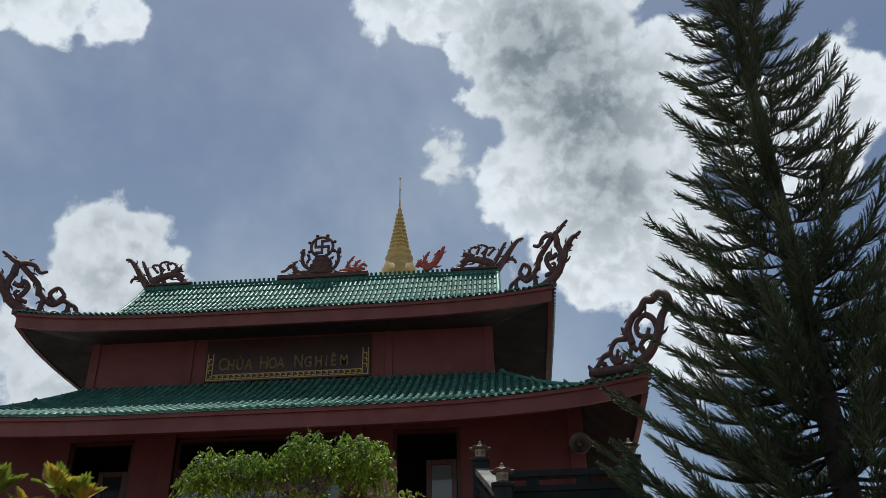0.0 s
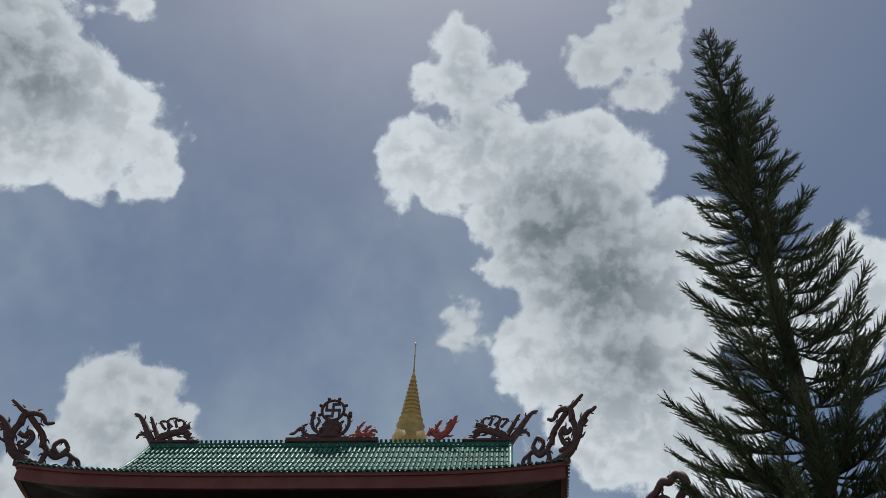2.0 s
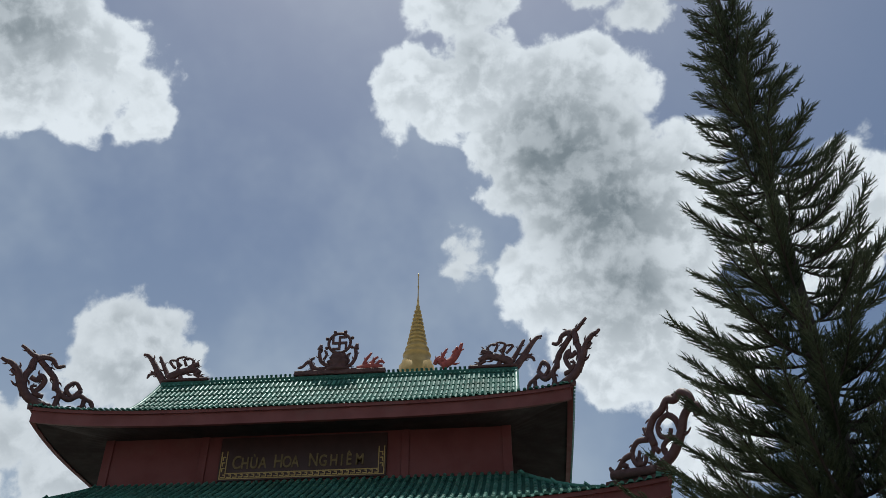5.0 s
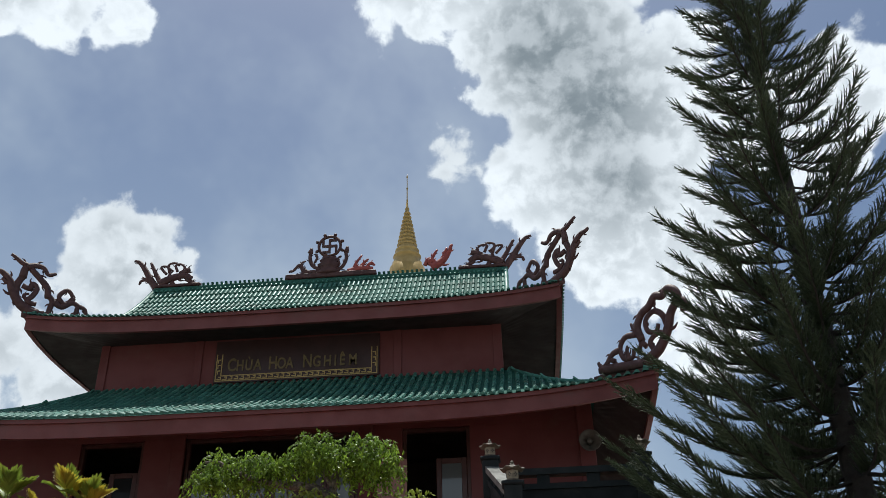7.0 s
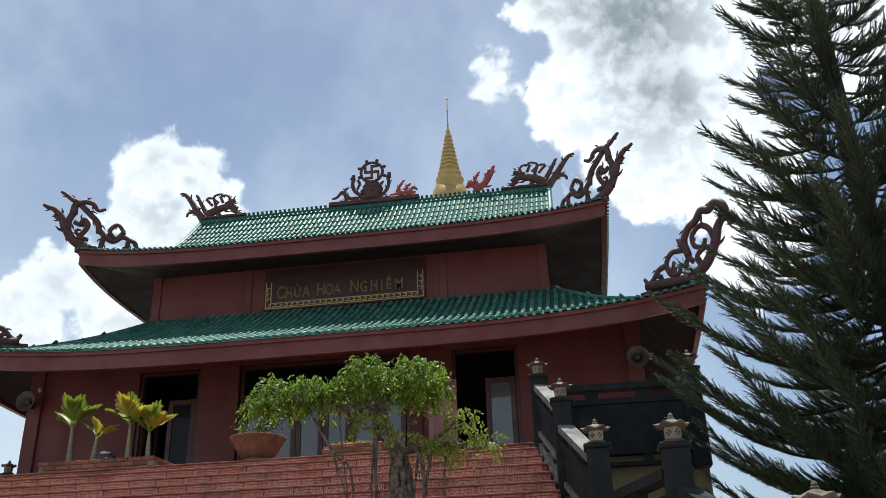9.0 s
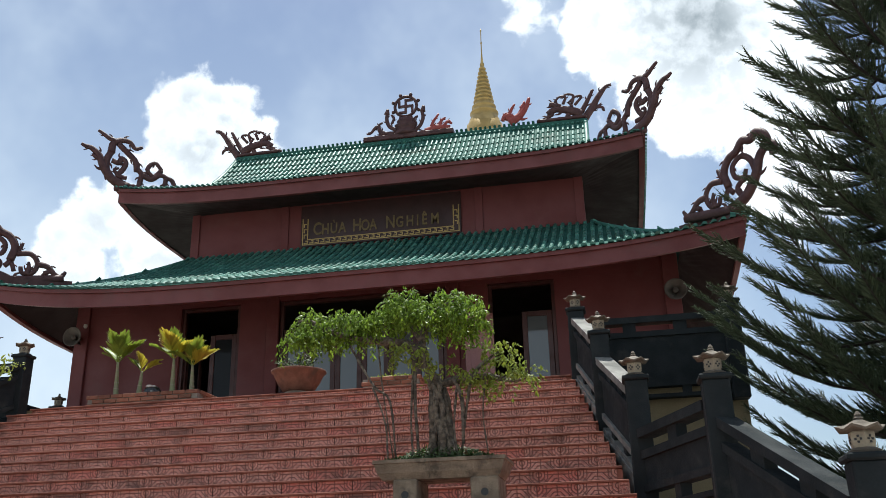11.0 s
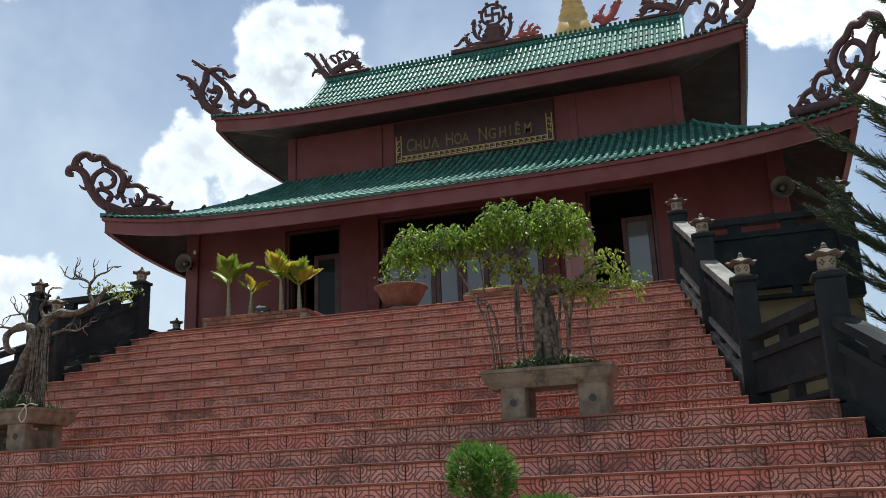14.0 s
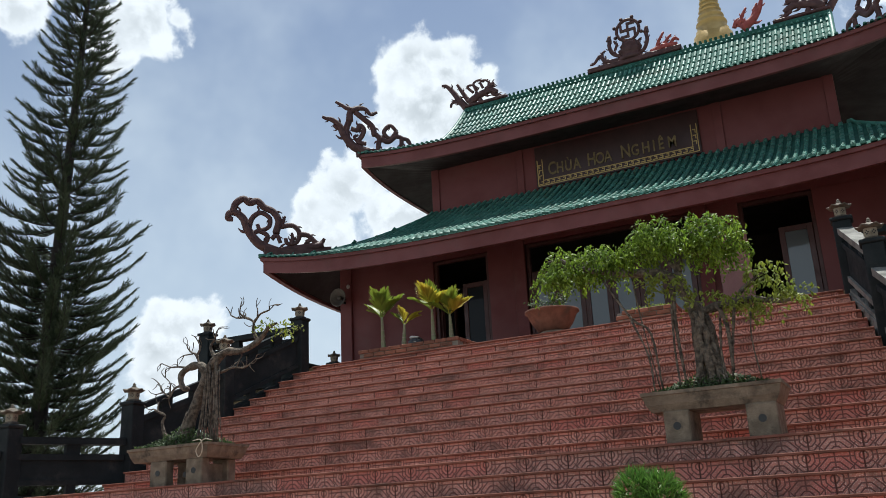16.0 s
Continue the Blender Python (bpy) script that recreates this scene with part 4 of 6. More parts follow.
for s in (-1, 1):
    ornament("corner_scroll_ornament", "maroon pierced dragon scroll on the upper roof corner", CORNER_UP, (s * 5.95, 17.05, 10.21), (s, -1), group="upper corner ornaments")
    ornament("corner_scroll_ornament", "maroon pierced leaf scroll on the lower roof corner", CORNER_LOW, (s * 7.2, 14.8, 7.28) if s < 0 else (7.42, 14.66, 7.28), (s * 0.68, -0.733), group="lower corner ornaments")
    ornament("ridge_dragon", "maroon cast dragon on the end of the ridge", DRAGON, (s * 4.72, CY, 12.67), (s, 0), group="ridge dragons")
    for roof, (cx, cy, cz), (ux, uy), u0, u1, high, wide, root in ((UPROOF, (5.95, 17.05, 10.21), (0.707, 0.707), -0.05, -1.15, 0.12, 0.10, UP),
                                                                   (LOWROOF, (7.2, 14.8, 7.28), (0.607, 0.795), -0.12, -1.62, 0.20, 0.12, ROOF_PIECES[0][0])):
        us = np.linspace(u0, u1, 10)
        bm = bmesh.new()
        rings = []
        for u in us:
            x, y = s * (cx + ux * u), cy - uy * u
            z = roof.z(x, y - CY)
            e = Vector((uy * s, ux, 0)) * (wide / 2)
            top = z + 0.03 + high * min(1.0, 0.55 + 1.2 * (u - u1) / (u0 - u1))
            rings.append([bm.verts.new(q) for q in (Vector((x, y, z - 0.06)) - e, Vector((x, y, z - 0.06)) + e, Vector((x, y, top)) + e, Vector((x, y, top)) - e)])
        for p, q in zip(rings, rings[1:]):
            for i in range(4):
                bm.faces.new((p[i], p[(i + 1) % 4], q[(i + 1) % 4], q[i]))
        bm.faces.new(rings[0])
        bm.faces.new(rings[-1][::-1])
        tpart("corner_plinth", bm, ORN, root)
    bm = bmesh.new()
    box(bm, (min(s * 3.5, s * 4.78), CY - 0.1, 12.68), (max(s * 3.5, s * 4.78), CY + 0.1, 12.76), 0.02)
    tpart("ridge_plinth", bm, ORN, UP)
wheel = ornament("dharma_wheel_ornament", "maroon cast wheel emblem between scrolls on the ridge", WHEEL_SCROLLS, (0, CY, 12.67), (1, 0))
ornament("ridge_flame", "red cast flame scroll beside the wheel", WHEEL_FLAMES, (0, CY, 12.67), (1, 0), mat=FLAME)
ornament("ridge_flame", "red cast flame wing on the ridge", FLAMES, (0, CY, 12.67), (1, 0), mat=FLAME)
part("plinth", box_bm((-1.15, -0.12, 0.0), (1.3, 0.12, 0.14), 0.02), ORN, wheel)
part("stem", lathe_bm([(0.30, 0.12), (0.34, 0.2), (0.22, 0.27), (0.27, 0.34), (0.32, 0.42), (0.22, 0.48), (0.26, 0.54), (0.18, 0.64)], 14, Matrix.Diagonal((1, 0.55, 1, 1))), ORN, wheel, "lotus pedestal", True)
bm = bmesh.new()
tube(bm, [(0.30 * math.cos(a), 0, 0.99 + 0.30 * math.sin(a)) for a in np.linspace(0, 2 * math.pi, 33)], 0.042, 0.042, 8)
part("rim", bm, ORN, wheel, smooth_shade=True)
for k in range(8):
    a = math.pi * k / 4 + math.pi / 8
    bm = bmesh.new()
    bmesh.ops.create_icosphere(bm, subdivisions=2, radius=0.05, matrix=Matrix.Translation((0.375 * math.cos(a), 0, 0.99 + 0.375 * math.sin(a))))
    part("knob", bm, ORN, wheel, smooth_shade=True)
bm = bmesh.new()
A, T = 0.21, 0.03
for lo, hi in (((-T, -A), (T, A)), ((-A, -T), (-T, T)), ((T, -T), (A, T)),
               ((T, A - 2 * T), (A - 0.02, A)), ((-A + 0.02, -A), (-T, -A + 2 * T)),
               ((A - 2 * T, -A + 0.02), (A, -T)), ((-A, T), (-A + 2 * T, A - 0.02))):
    box(bm, (lo[0], -0.03, lo[1] + 0.99), (hi[0], 0.03, hi[1] + 0.99))
part("emblem", bm, ORN, wheel)

# ---------- golden stupa behind ----------
stupa = thing("golden_stupa", "tall golden stupa spire rising behind the temple roof", "stupa", (-0.11, 38, 0))
part("tower", box_bm((-1.3, -1.3, 0), (1.3, 1.3, 20.4), 0.05), PLASTER, stupa)
prof = [(0.86, 20.4), (0.86, 22.0), (0.76, 22.06), (0.73, 22.3), (0.66, 22.38), (0.64, 22.6), (0.69, 22.64), (0.68, 22.70), (0.58, 22.78), (0.55, 22.94), (0.59, 22.98), (0.58, 23.03), (0.50, 23.12), (0.47, 23.25)]
for i in range(9):
    r, z = 0.455 - i * 0.040, 23.27 + i * 0.23
    prof += [(r, z), (r + 0.045, z + 0.03), (r + 0.045, z + 0.07), (r - 0.005, z + 0.11), (r - 0.03, z + 0.22)]
prof += [(0.10, 25.38), (0.115, 25.44), (0.07, 25.52), (0.05, 25.8)]
part("spire", lathe_bm(prof, 24), GOLD, stupa, smooth_shade=True)
part("finial", lathe_bm([(0.05, 25.75), (0.028, 26.1), (0.026, 26.6), (0.05, 26.66), (0.022, 26.72), (0.02, 27.3), (0.045, 27.36), (0.012, 27.5)], 10), GOLD, stupa, smooth_shade=True)


# ---------- railings ----------
def lantern_parts(own, z, k=1.0):
    """Small six-sided stone lantern on top of a post."""
    def turned(name, prof, seg=6, mat=LANTERN):
        return part(name, lathe_bm([(r * k, z + h * k) for r, h in prof], seg), mat, own)
    turned("lantern_base", [(0.11, 0.0), (0.12, 0.02), (0.08, 0.04)])
    turned("lantern_box", [(0.080, 0.04), (0.090, 0.08), (0.090, 0.14), (0.075, 0.16)], 6, PALESTONE)
    bm = bmesh.new()
    rings = []
    for r, h, lift in ((0.075, 0.15, 0), (0.165, 0.150, 0.028), (0.172, 0.165, 0.03), (0.10, 0.195, 0.006), (0.05, 0.225, 0), (0.03, 0.235, 0)):
        ring = []
        for i in range(12):
            a = math.pi * i / 6
            corner = i % 2 == 0
            rr = r * (1.0 if corner else 0.88)
            ring.append(bm.verts.new((rr * k * math.cos(a), rr * k * math.sin(a), z + (h + (lift if corner else 0)) * k)))
        rings.append(ring)
    for a, b in zip(rings, rings[1:]):
        for i in range(12):
            bm.faces.new((a[i], a[(i + 1) % 12], b[(i + 1) % 12], b[i]))
    bm.faces.new(rings[0][::-1])
    bm.faces.new(rings[-1])
    part("lantern_roof", bm, LANTERN, own)
    turned("finial", [(0.025, 0.23), (0.035, 0.245), (0.022, 0.26), (0.026, 0.27), (0.008, 0.295)], 8)
    # small black blocks on each face stand in for shaded openings
    for i in range(6):
        a = math.pi * i / 3
        bm = bmesh.new()
        for dx, dz in ((-0.018, 0.095), (0.018, 0.095), (0, 0.115), (0, 0.075)):
            box(bm, (0.074 * k, (dx - 0.008) * k, z + (dz - 0.008) * k), (0.083 * k, (dx + 0.008) * k, z + (dz + 0.008) * k))
        bmesh.ops.transform(bm, matrix=pose(0, 0, 0, 0, 0, math.degrees(a)), verts=bm.verts)
        part("opening_dark_block", bm, BLACK, own)


def rail_post(x, y, base, tip, width=0.23):
    own = thing("railing_post", "dark slate post topped with a small weathered stone lantern", "post", (x, y, base), "stair railing posts")
    h = tip - 0.29 - base
    w = width / 2
    part("shaft", box_bm((-w, -w, 0), (w, w, h - 0.05), 0.012), SLATE, own)
    part("cap", box_bm((-w - 0.025, -w - 0.025, h - 0.05), (w + 0.025, w + 0.025, h), 0.014), SLATE, own)
    lantern_parts(own, h, 0.93)


def skew_box(bm, p, q, w, top0, top1, t0, t1, drop0, drop1):
    """A bar from p to q in plan between fractions t0 and t1, between two drops below the sloping line top0-top1."""
    d = (q - p)
    n = Vector((-d.y, d.x)).normalized() * (w / 2)
    v = []
    for t in (t0, t1):
        c, z = p + d * t, top0 + (top1 - top0) * t
        for s in (-1, 1):
            for dr in (drop0, drop1):
                v.append(bm.verts.new((c.x + s * n.x, c.y + s * n.y, z - dr)))
    for f in ((0, 1, 3, 2), (4, 6, 7, 5), (0, 4, 5, 1), (2, 3, 7, 6), (0, 2, 6, 4), (1, 5, 7, 3)):
        bm.faces.new([v[i] for i in f])


def railing(p, q, top0, top1, height, label="dark slate painted concrete railing with narrow slots", coping=SLATE, struts=2, slot=0.10, foot=0.10, kerb=0.0):
    p, q = Vector(p), Vector(q)
    d = q - p
    gap = 0.115 / d.length
    own = thing("railing", label, "railing", (p.x, p.y, top0 - height), "stair railings")
    p0, q0 = Vector((0, 0)), d
    z0, z1 = height, height + top1 - top0

    def bar(name, w, t0, t1, a, b, mat=SLATE):
        bm = bmesh.new()
        skew_box(bm, p0, q0, w, z0, z1, t0, t1, a, b)
        part(name, bm, mat, own)
    bar("coping", 0.19, gap, 1 - gap, 0.0, 0.09, coping)
    bar("middle_rail", 0.15, gap, 1 - gap, 0.09 + slot, 0.17 + slot)
    bar("panel", 0.08, gap, 1 - gap, 0.17 + slot, height - 0.12 - foot)
    bar("lower_rail", 0.15, gap, 1 - gap, height - 0.12 - foot, height - 0.05 - foot, coping)
    bar("bottom_rail", 0.15, gap, 1 - gap, height - 0.05, height, coping)
    if kerb:
        bar("kerb", 0.19, gap, 1 - gap, height + 0.002, height + kerb, coping)
    for i in range(struts):
        c = (i + 1) / (struts + 1)
        bar("strut", 0.11, c - 0.09 / d.length, c + 0.09 / d.length, 0.09, 0.09 + slot)
        bar("strut", 0.11, c - 0.06 / d.length, c + 0.06 / d.length, height - 0.05 - foot, height - 0.05)


for s in (-1, 1):
    # right rails get the painted sunlit tone, left rails stay dark slate
    coping_by_side = SUN_COPING if s > 0 else SLATE
    up = 0.06 if s > 0 else 0.0               # the two sides are not quite level
    rail_post(s * 4.40, 12.62, 4.05, 5.44 + up)
    rail_post(s * 4.72, 11.06, 3.20, 4.67 + up)
    rail_post(s * 5.07, 9.55, 2.14, 3.77 + up)
    rail_post(s * 5.70, 8.07, 2.14, 3.40 + up * 1.5)
    rail_post(s * 6.39, 6.40, 0.9, 2.58)
    rail_post(s * 7.10, 4.45, 0.0, 1.50)
    rail_post(s * 6.52, 12.66, 3.80, 5.47)
    rail_post(s * 6.52, 16.80, 4.27, 5.47)
    rail_post(s * 6.52, 20.90, 4.27, 5.47)
    railing((s * 4.40, 12.62), (s * 4.72, 11.06), 5.05 + up, 4.27 + up * 1.3, 0.88, coping=coping_by_side, kerb=0.32)
    railing((s * 4.72, 11.06), (s * 5.07, 9.55), 4.06 + up * 1.5, 3.42, 0.90, coping=coping_by_side, kerb=0.32)
    railing((s * 5.07, 9.55), (s * 5.70, 8.07), 2.96 + up * 0.3, 2.95 + up, 0.80, struts=1, slot=0.13, foot=0.13)
    railing((s * 5.70, 8.07), (s * 6.39, 6.40), 2.82 + up, 1.98, 0.90, slot=0.12, foot=0.12)
    railing((s * 6.39, 6.40), (s * 7.10, 4.45), 1.90, 0.92, 0.90, slot=0.12, foot=0.12)
    railing((s * 4.43, 12.66), (s * 6.52, 12.66), 5.02, 5.02, 1.15, slot=0.12)
    railing((s * 6.52, 12.66), (s * 6.52, 16.80), 5.02, 5.02, 0.75, struts=4)
    railing((s * 6.52, 16.80), (s * 6.52, 20.90), 5.02, 5.02, 0.75, struts=4)


# ---------- plants ----------
def leaf_cloud(name, places, mat, parent, size=0.05, droop=0.6, label="", seed=1, wide=0.27):
    """Many small folded leaves: each place is (x, y, z, heading, pitch)."""
    rng = random.Random(seed)
    V, F = [], []
    for x, y, z, head, pitch in places:
        k = size * rng.uniform(0.65, 1.25)
        ca, sa = math.cos(head), math.sin(head)
        cp, sp = math.cos(pitch), math.sin(pitch)
        fwd = Vector((ca * cp, sa * cp, sp))
        side = Vector((-sa, ca, 0)) * (k * wide)
        up = Vector((-ca * sp, -sa * sp, cp)) * (k * 0.12)
        o = Vector((x, y, z))
        b = len(V)
        V += [o, o + fwd * k * 0.45 + side - up, o + fwd * k, o + fwd * k * 0.45 - side - up, o + fwd * k * 0.5 + up]
        F += [(b, b + 1, b + 4), (b + 1, b + 2, b + 4), (b + 2, b + 3, b + 4), (b + 3, b, b + 4)]
    return raw(name, V, F, mat, parent, label)


def spray_places(centres, strands, leaves, rng, hang=0.22, step=0.028):
    """Hanging sprays: strands spring from each centre (x, y, z, r), arch over and hang."""
    out = []
    for cx, cy, cz, r in centres:
        for _ in range(strands):
            a = rng.uniform(0, 2 * math.pi)
            q = r * math.sqrt(rng.random())
            x, y, z = cx + q * math.cos(a), cy + q * math.sin(a), cz + rng.uniform(-0.5, 0.6) * r + 0.3 * (r - q)
            vx, vy, vz = math.cos(a) * 0.7, math.sin(a) * 0.7, rng.uniform(0.1, 0.9)
            for i in range(rng.randint(leaves // 2, leaves)):
                n = math.sqrt(vx * vx + vy * vy + vz * vz)
                x, y, z = x + vx / n * step, y + vy / n * step, z + vz / n * step
                vx, vy, vz = vx * 0.86, vy * 0.86, vz - 0.24
                out.append((x + rng.gauss(0, 0.008), y + rng.gauss(0, 0.008), z, rng.uniform(0, 2 * math.pi), rng.uniform(-1.35, -0.3)))
    return out


def limb(parent, points, r0, r1, mat=BARK, name="branch", seg=7, n=4, wobble=0.5):
    bm = bmesh.new()
    tube(bm, spline(points, n * (len(points) - 1)), r0, r1, seg, wobble=wobble)
    return part(name, bm, mat, parent, smooth_shade=True)


def trough(own, x0, x1, y0, y1, z0, z1, flare, wall=0.06):
    """A flared open trough with a rim."""
    bm = bmesh.new()
    rings = []
    for d, z in ((-flare, z0), (-flare * 0.4, z0 + (z1 - z0) * 0.35), (0.0, z1 - 0.035), (0.012, z1 - 0.03), (0.012, z1), (-wall, z1), (-wall, z1 - 0.05)):
        rings.append([bm.verts.new(p) for p in ((x0 - d, y0 - d, z), (x1 + d, y0 - d, z), (x1 + d, y1 + d, z), (x0 - d, y1 + d, z))])
    for a, b in zip(rings, rings[1:]):
        for i in range(4):
            bm.faces.new((a[i], a[(i + 1) % 4], b[(i + 1) % 4], b[i]))
    bm.faces.new(rings[0][::-1])
    bm.faces.new(rings[-1])
    bmesh.ops.bevel(bm, geom=[e for e in bm.edges if e.calc_face_angle(0) > 0.5], offset=0.006, segments=1, affect="EDGES")
    part("trough", bm, CONCRETE, own)
    m = wall + 0.005
    bm = bmesh.new()
    n = 10
    g = [[bm.verts.new((x0 + m + (x1 - x0 - 2 * m) * i / n, y0 + m + (y1 - y0 - 2 * m) * j / n,
                        z1 - 0.03 + 0.05 * math.sin(math.pi * i / n) * math.sin(math.pi * j / n) + 0.012 * noise.noise(Vector((i * 0.9, j * 0.9, x0))))) for j in range(n + 1)] for i in range(n + 1)]
    for i in range(n):
        for j in range(n):
            bm.faces.new((g[i][j], g[i + 1][j], g[i + 1][j + 1], g[i][j + 1]))
    part("soil", bm, SOIL, own)


def pot_leg(own, x0, x1, y0, y1, z0, z1):
    leg = part("leg", box_bm((x0, y0, z0), (x1, y1, z1), 0.012), CONCRETE, own)
    # a black disc just proud of the leg stands in for the hole's shade
    hole_dark_disc = lathe_bm([(0.034, 0.0), (0.034, 0.02)], 12, Matrix.Translation(((x0 + x1) / 2, y0 - 0.003, (z0 + z1) / 2 + 0.01)) @ pose(0, 0, 0, -90, 0, 0))
    part("hole_dark_disc", hole_dark_disc, BLACK, leg)


# living fig bonsai on its concrete stand
stand = thing("bonsai_planter", "weathered concrete trough on block legs on the stair landing", "planter", (0, 0, LAND_Z))
stand.matrix_basis = Matrix.Translation((0, 0, 0))
trough(stand, 2.70, 3.86, 7.93, 8.50, 2.43, 2.60, 0.06)
for x0, x1 in ((2.86, 3.08), (3.55, 3.80)):
    pot_leg(stand, x0, x1, 7.97, 8.44, LAND_Z - 0.002, 2.432)
rng = random.Random(4)
fig = thing("fig_bonsai", "bonsai fig tree with hanging green leaves and aerial roots", "bonsai tree", (0, 0, 0))
YB = 8.20
trunk = [([(3.24, YB - 0.08, 2.58), (3.30, YB - 0.09, 2.8), (3.22, YB - 0.07, 3.05), (3.27, YB - 0.06, 3.25), (3.16, YB - 0.03, 3.5)], 0.03, 0.024),
         ([(3.34, YB - 0.08, 2.58), (3.27, YB - 0.09, 2.85), (3.30, YB - 0.07, 3.08), (3.20, YB - 0.06, 3.3)], 0.028, 0.02),
         ([(3.48, YB - 0.06, 2.57), (3.38, YB - 0.05, 2.68), (3.34, YB - 0.04, 2.95), (3.30, YB - 0.03, 3.25)], 0.032, 0.02),
         ([(3.29, YB, 2.58), (3.27, YB, 2.85), (3.23, YB, 3.10), (3.20, YB, 3.32), (3.12, YB, 3.52), (3.09, YB, 3.72)], 0.065, 0.042),
         ([(3.36, YB + 0.04, 2.58), (3.33, YB + 0.03, 2.9), (3.31, YB, 3.15), (3.24, YB, 3.38)], 0.05, 0.04),
         ([(3.20, YB - 0.05, 2.58), (3.19, YB - 0.05, 2.85), (3.19, YB - 0.03, 3.12), (3.16, YB, 3.4)], 0.04, 0.03),
         ([(3.42, YB - 0.05, 2.58), (3.34, YB - 0.06, 2.75), (3.29, YB - 0.06, 3.0), (3.25, YB - 0.04, 3.3)], 0.035, 0.022),
         ([(3.12, YB - 0.06, 2.58), (3.18, YB - 0.08, 2.72), (3.23, YB - 0.07, 2.95), (3.22, YB - 0.06, 3.25)], 0.03, 0.02)]
for p, a, b in trunk:
    limb(fig, p, a, b, name="trunk", seg=9, wobble=0.4)
for p, a, b in (([(3.12, YB, 3.62), (2.89, YB - 0.02, 3.72), (2.63, YB - 0.03, 3.76), (2.28, YB - 0.05, 3.84), (2.01, YB - 0.05, 3.98), (1.86, YB - 0.05, 4.0)], 0.052, 0.012),
                ([(3.10, YB, 3.70), (3.12, YB + 0.03, 3.88), (3.2, YB + 0.05, 4.02), (3.4, YB, 4.1)], 0.045, 0.012),
                ([(3.09, YB, 3.72), (2.98, YB, 3.9), (2.9, YB + 0.05, 4.08)], 0.03, 0.01),
                ([(3.22, YB, 3.28), (3.40, YB, 3.33), (3.69, YB, 3.35), (3.94, YB - 0.03, 3.29), (4.07, YB - 0.05, 3.30)], 0.055, 0.010),
                ([(3.55, YB, 3.34), (3.63, YB - 0.03, 3.43), (3.72, YB - 0.03, 3.5), (3.84, YB - 0.02, 3.58)], 0.022, 0.008),
                ([(3.40, YB - 0.05, 3.33), (3.47, YB - 0.06, 3.15), (3.48, YB - 0.1, 2.73)], 0.022, 0.014),
                ([(2.63, YB, 3.75), (2.5, YB, 3.9), (2.42, YB, 4.0)], 0.02, 0.007), ([(2.28, YB, 3.83), (2.2, YB, 3.95)], 0.016, 0.006)):
    limb(fig, p, a, b)
for p, a in (([(3.05, YB - 0.02, 3.63), (3.03, YB - 0.05, 3.2), (3.07, YB - 0.08, 2.6)], 0.018), ([(3.02, YB - 0.02, 3.6), (3.0, YB - 0.08, 3.0), (3.02, YB - 0.1, 2.6)], 0.012),
             ([(2.36, YB, 3.78), (2.63, YB - 0.05, 3.32), (2.8, YB - 0.08, 3.15), (2.86, YB - 0.1, 2.6)], 0.013), ([(2.63, YB - 0.06, 3.3), (2.76, YB - 0.1, 2.95), (2.79, YB - 0.12, 2.6)], 0.012),
             ([(2.66, YB, 3.74), (2.72, YB - 0.05, 3.3), (2.84, YB - 0.1, 2.6)], 0.008), ([(3.69, YB, 3.34), (3.66, YB - 0.05, 3.0), (3.70, YB - 0.05, 2.6)], 0.009),
             ([(3.55, YB, 3.34), (3.5, YB - 0.05, 3.0), (3.45, YB - 0.08, 2.6)], 0.014), ([(3.42, YB, 3.3), (3.4, YB - 0.1, 2.9), (3.43, YB - 0.12, 2.6)], 0.012)):
    limb(fig, p, a, a * 0.8, name="aerial_root", seg=5)
crown = [(1.84, YB, 3.84, 0.09), (1.95, YB + 0.05, 3.93, 0.11), (2.06, YB - 0.06, 4.0, 0.12), (2.12, YB + 0.04, 3.88, 0.11), (2.02, YB - 0.1, 3.82, 0.10),
         (2.36, YB, 4.0, 0.12), (2.44, YB - 0.08, 3.92, 0.13), (2.32, YB + 0.06, 3.88, 0.10), (2.52, YB + 0.04, 3.86, 0.09),
         (2.68, YB, 3.93, 0.09), (2.78, YB - 0.06, 4.0, 0.12),
         (2.86, YB, 4.12, 0.13), (2.98, YB - 0.05, 4.14, 0.14), (3.06, YB + 0.08, 4.06, 0.13), (2.92, YB - 0.1, 3.98, 0.14), (3.05, YB - 0.08, 3.9, 0.11),
         (3.36, YB, 4.14, 0.12), (3.48, YB + 0.05, 4.08, 0.15), (3.54, YB - 0.1, 3.98, 0.14), (3.40, YB - 0.08, 3.96, 0.14), (3.58, YB + 0.06, 3.88, 0.11), (3.44, YB, 3.84, 0.11), (3.27, YB - 0.04, 3.94, 0.08)]
leaf_cloud("crown", spray_places([(x, y, z - 0.02, r * 0.76) for x, y, z, r in crown], 34, 11, rng, step=0.026), LEAF, fig, 0.054, seed=5, wide=0.22)
low = [(4.06, YB - 0.05, 3.33, 0.08), (3.98, YB - 0.03, 3.3, 0.06), (3.86, YB, 3.58, 0.06), (3.82, YB, 3.48, 0.04), (3.3, YB - 0.1, 3.42, 0.1), (3.52, YB - 0.05, 3.3, 0.07), (3.68, YB - 0.05, 3.24, 0.08), (3.0, YB - 0.1, 3.55, 0.08),
       (3.72, YB, 3.33, 0.05), (2.93, YB - 0.1, 3.62, 0.05)]
leaf_cloud("lower_leaves", spray_places(low, 18, 9, rng), LEAF_Y, fig, 0.05, seed=6)


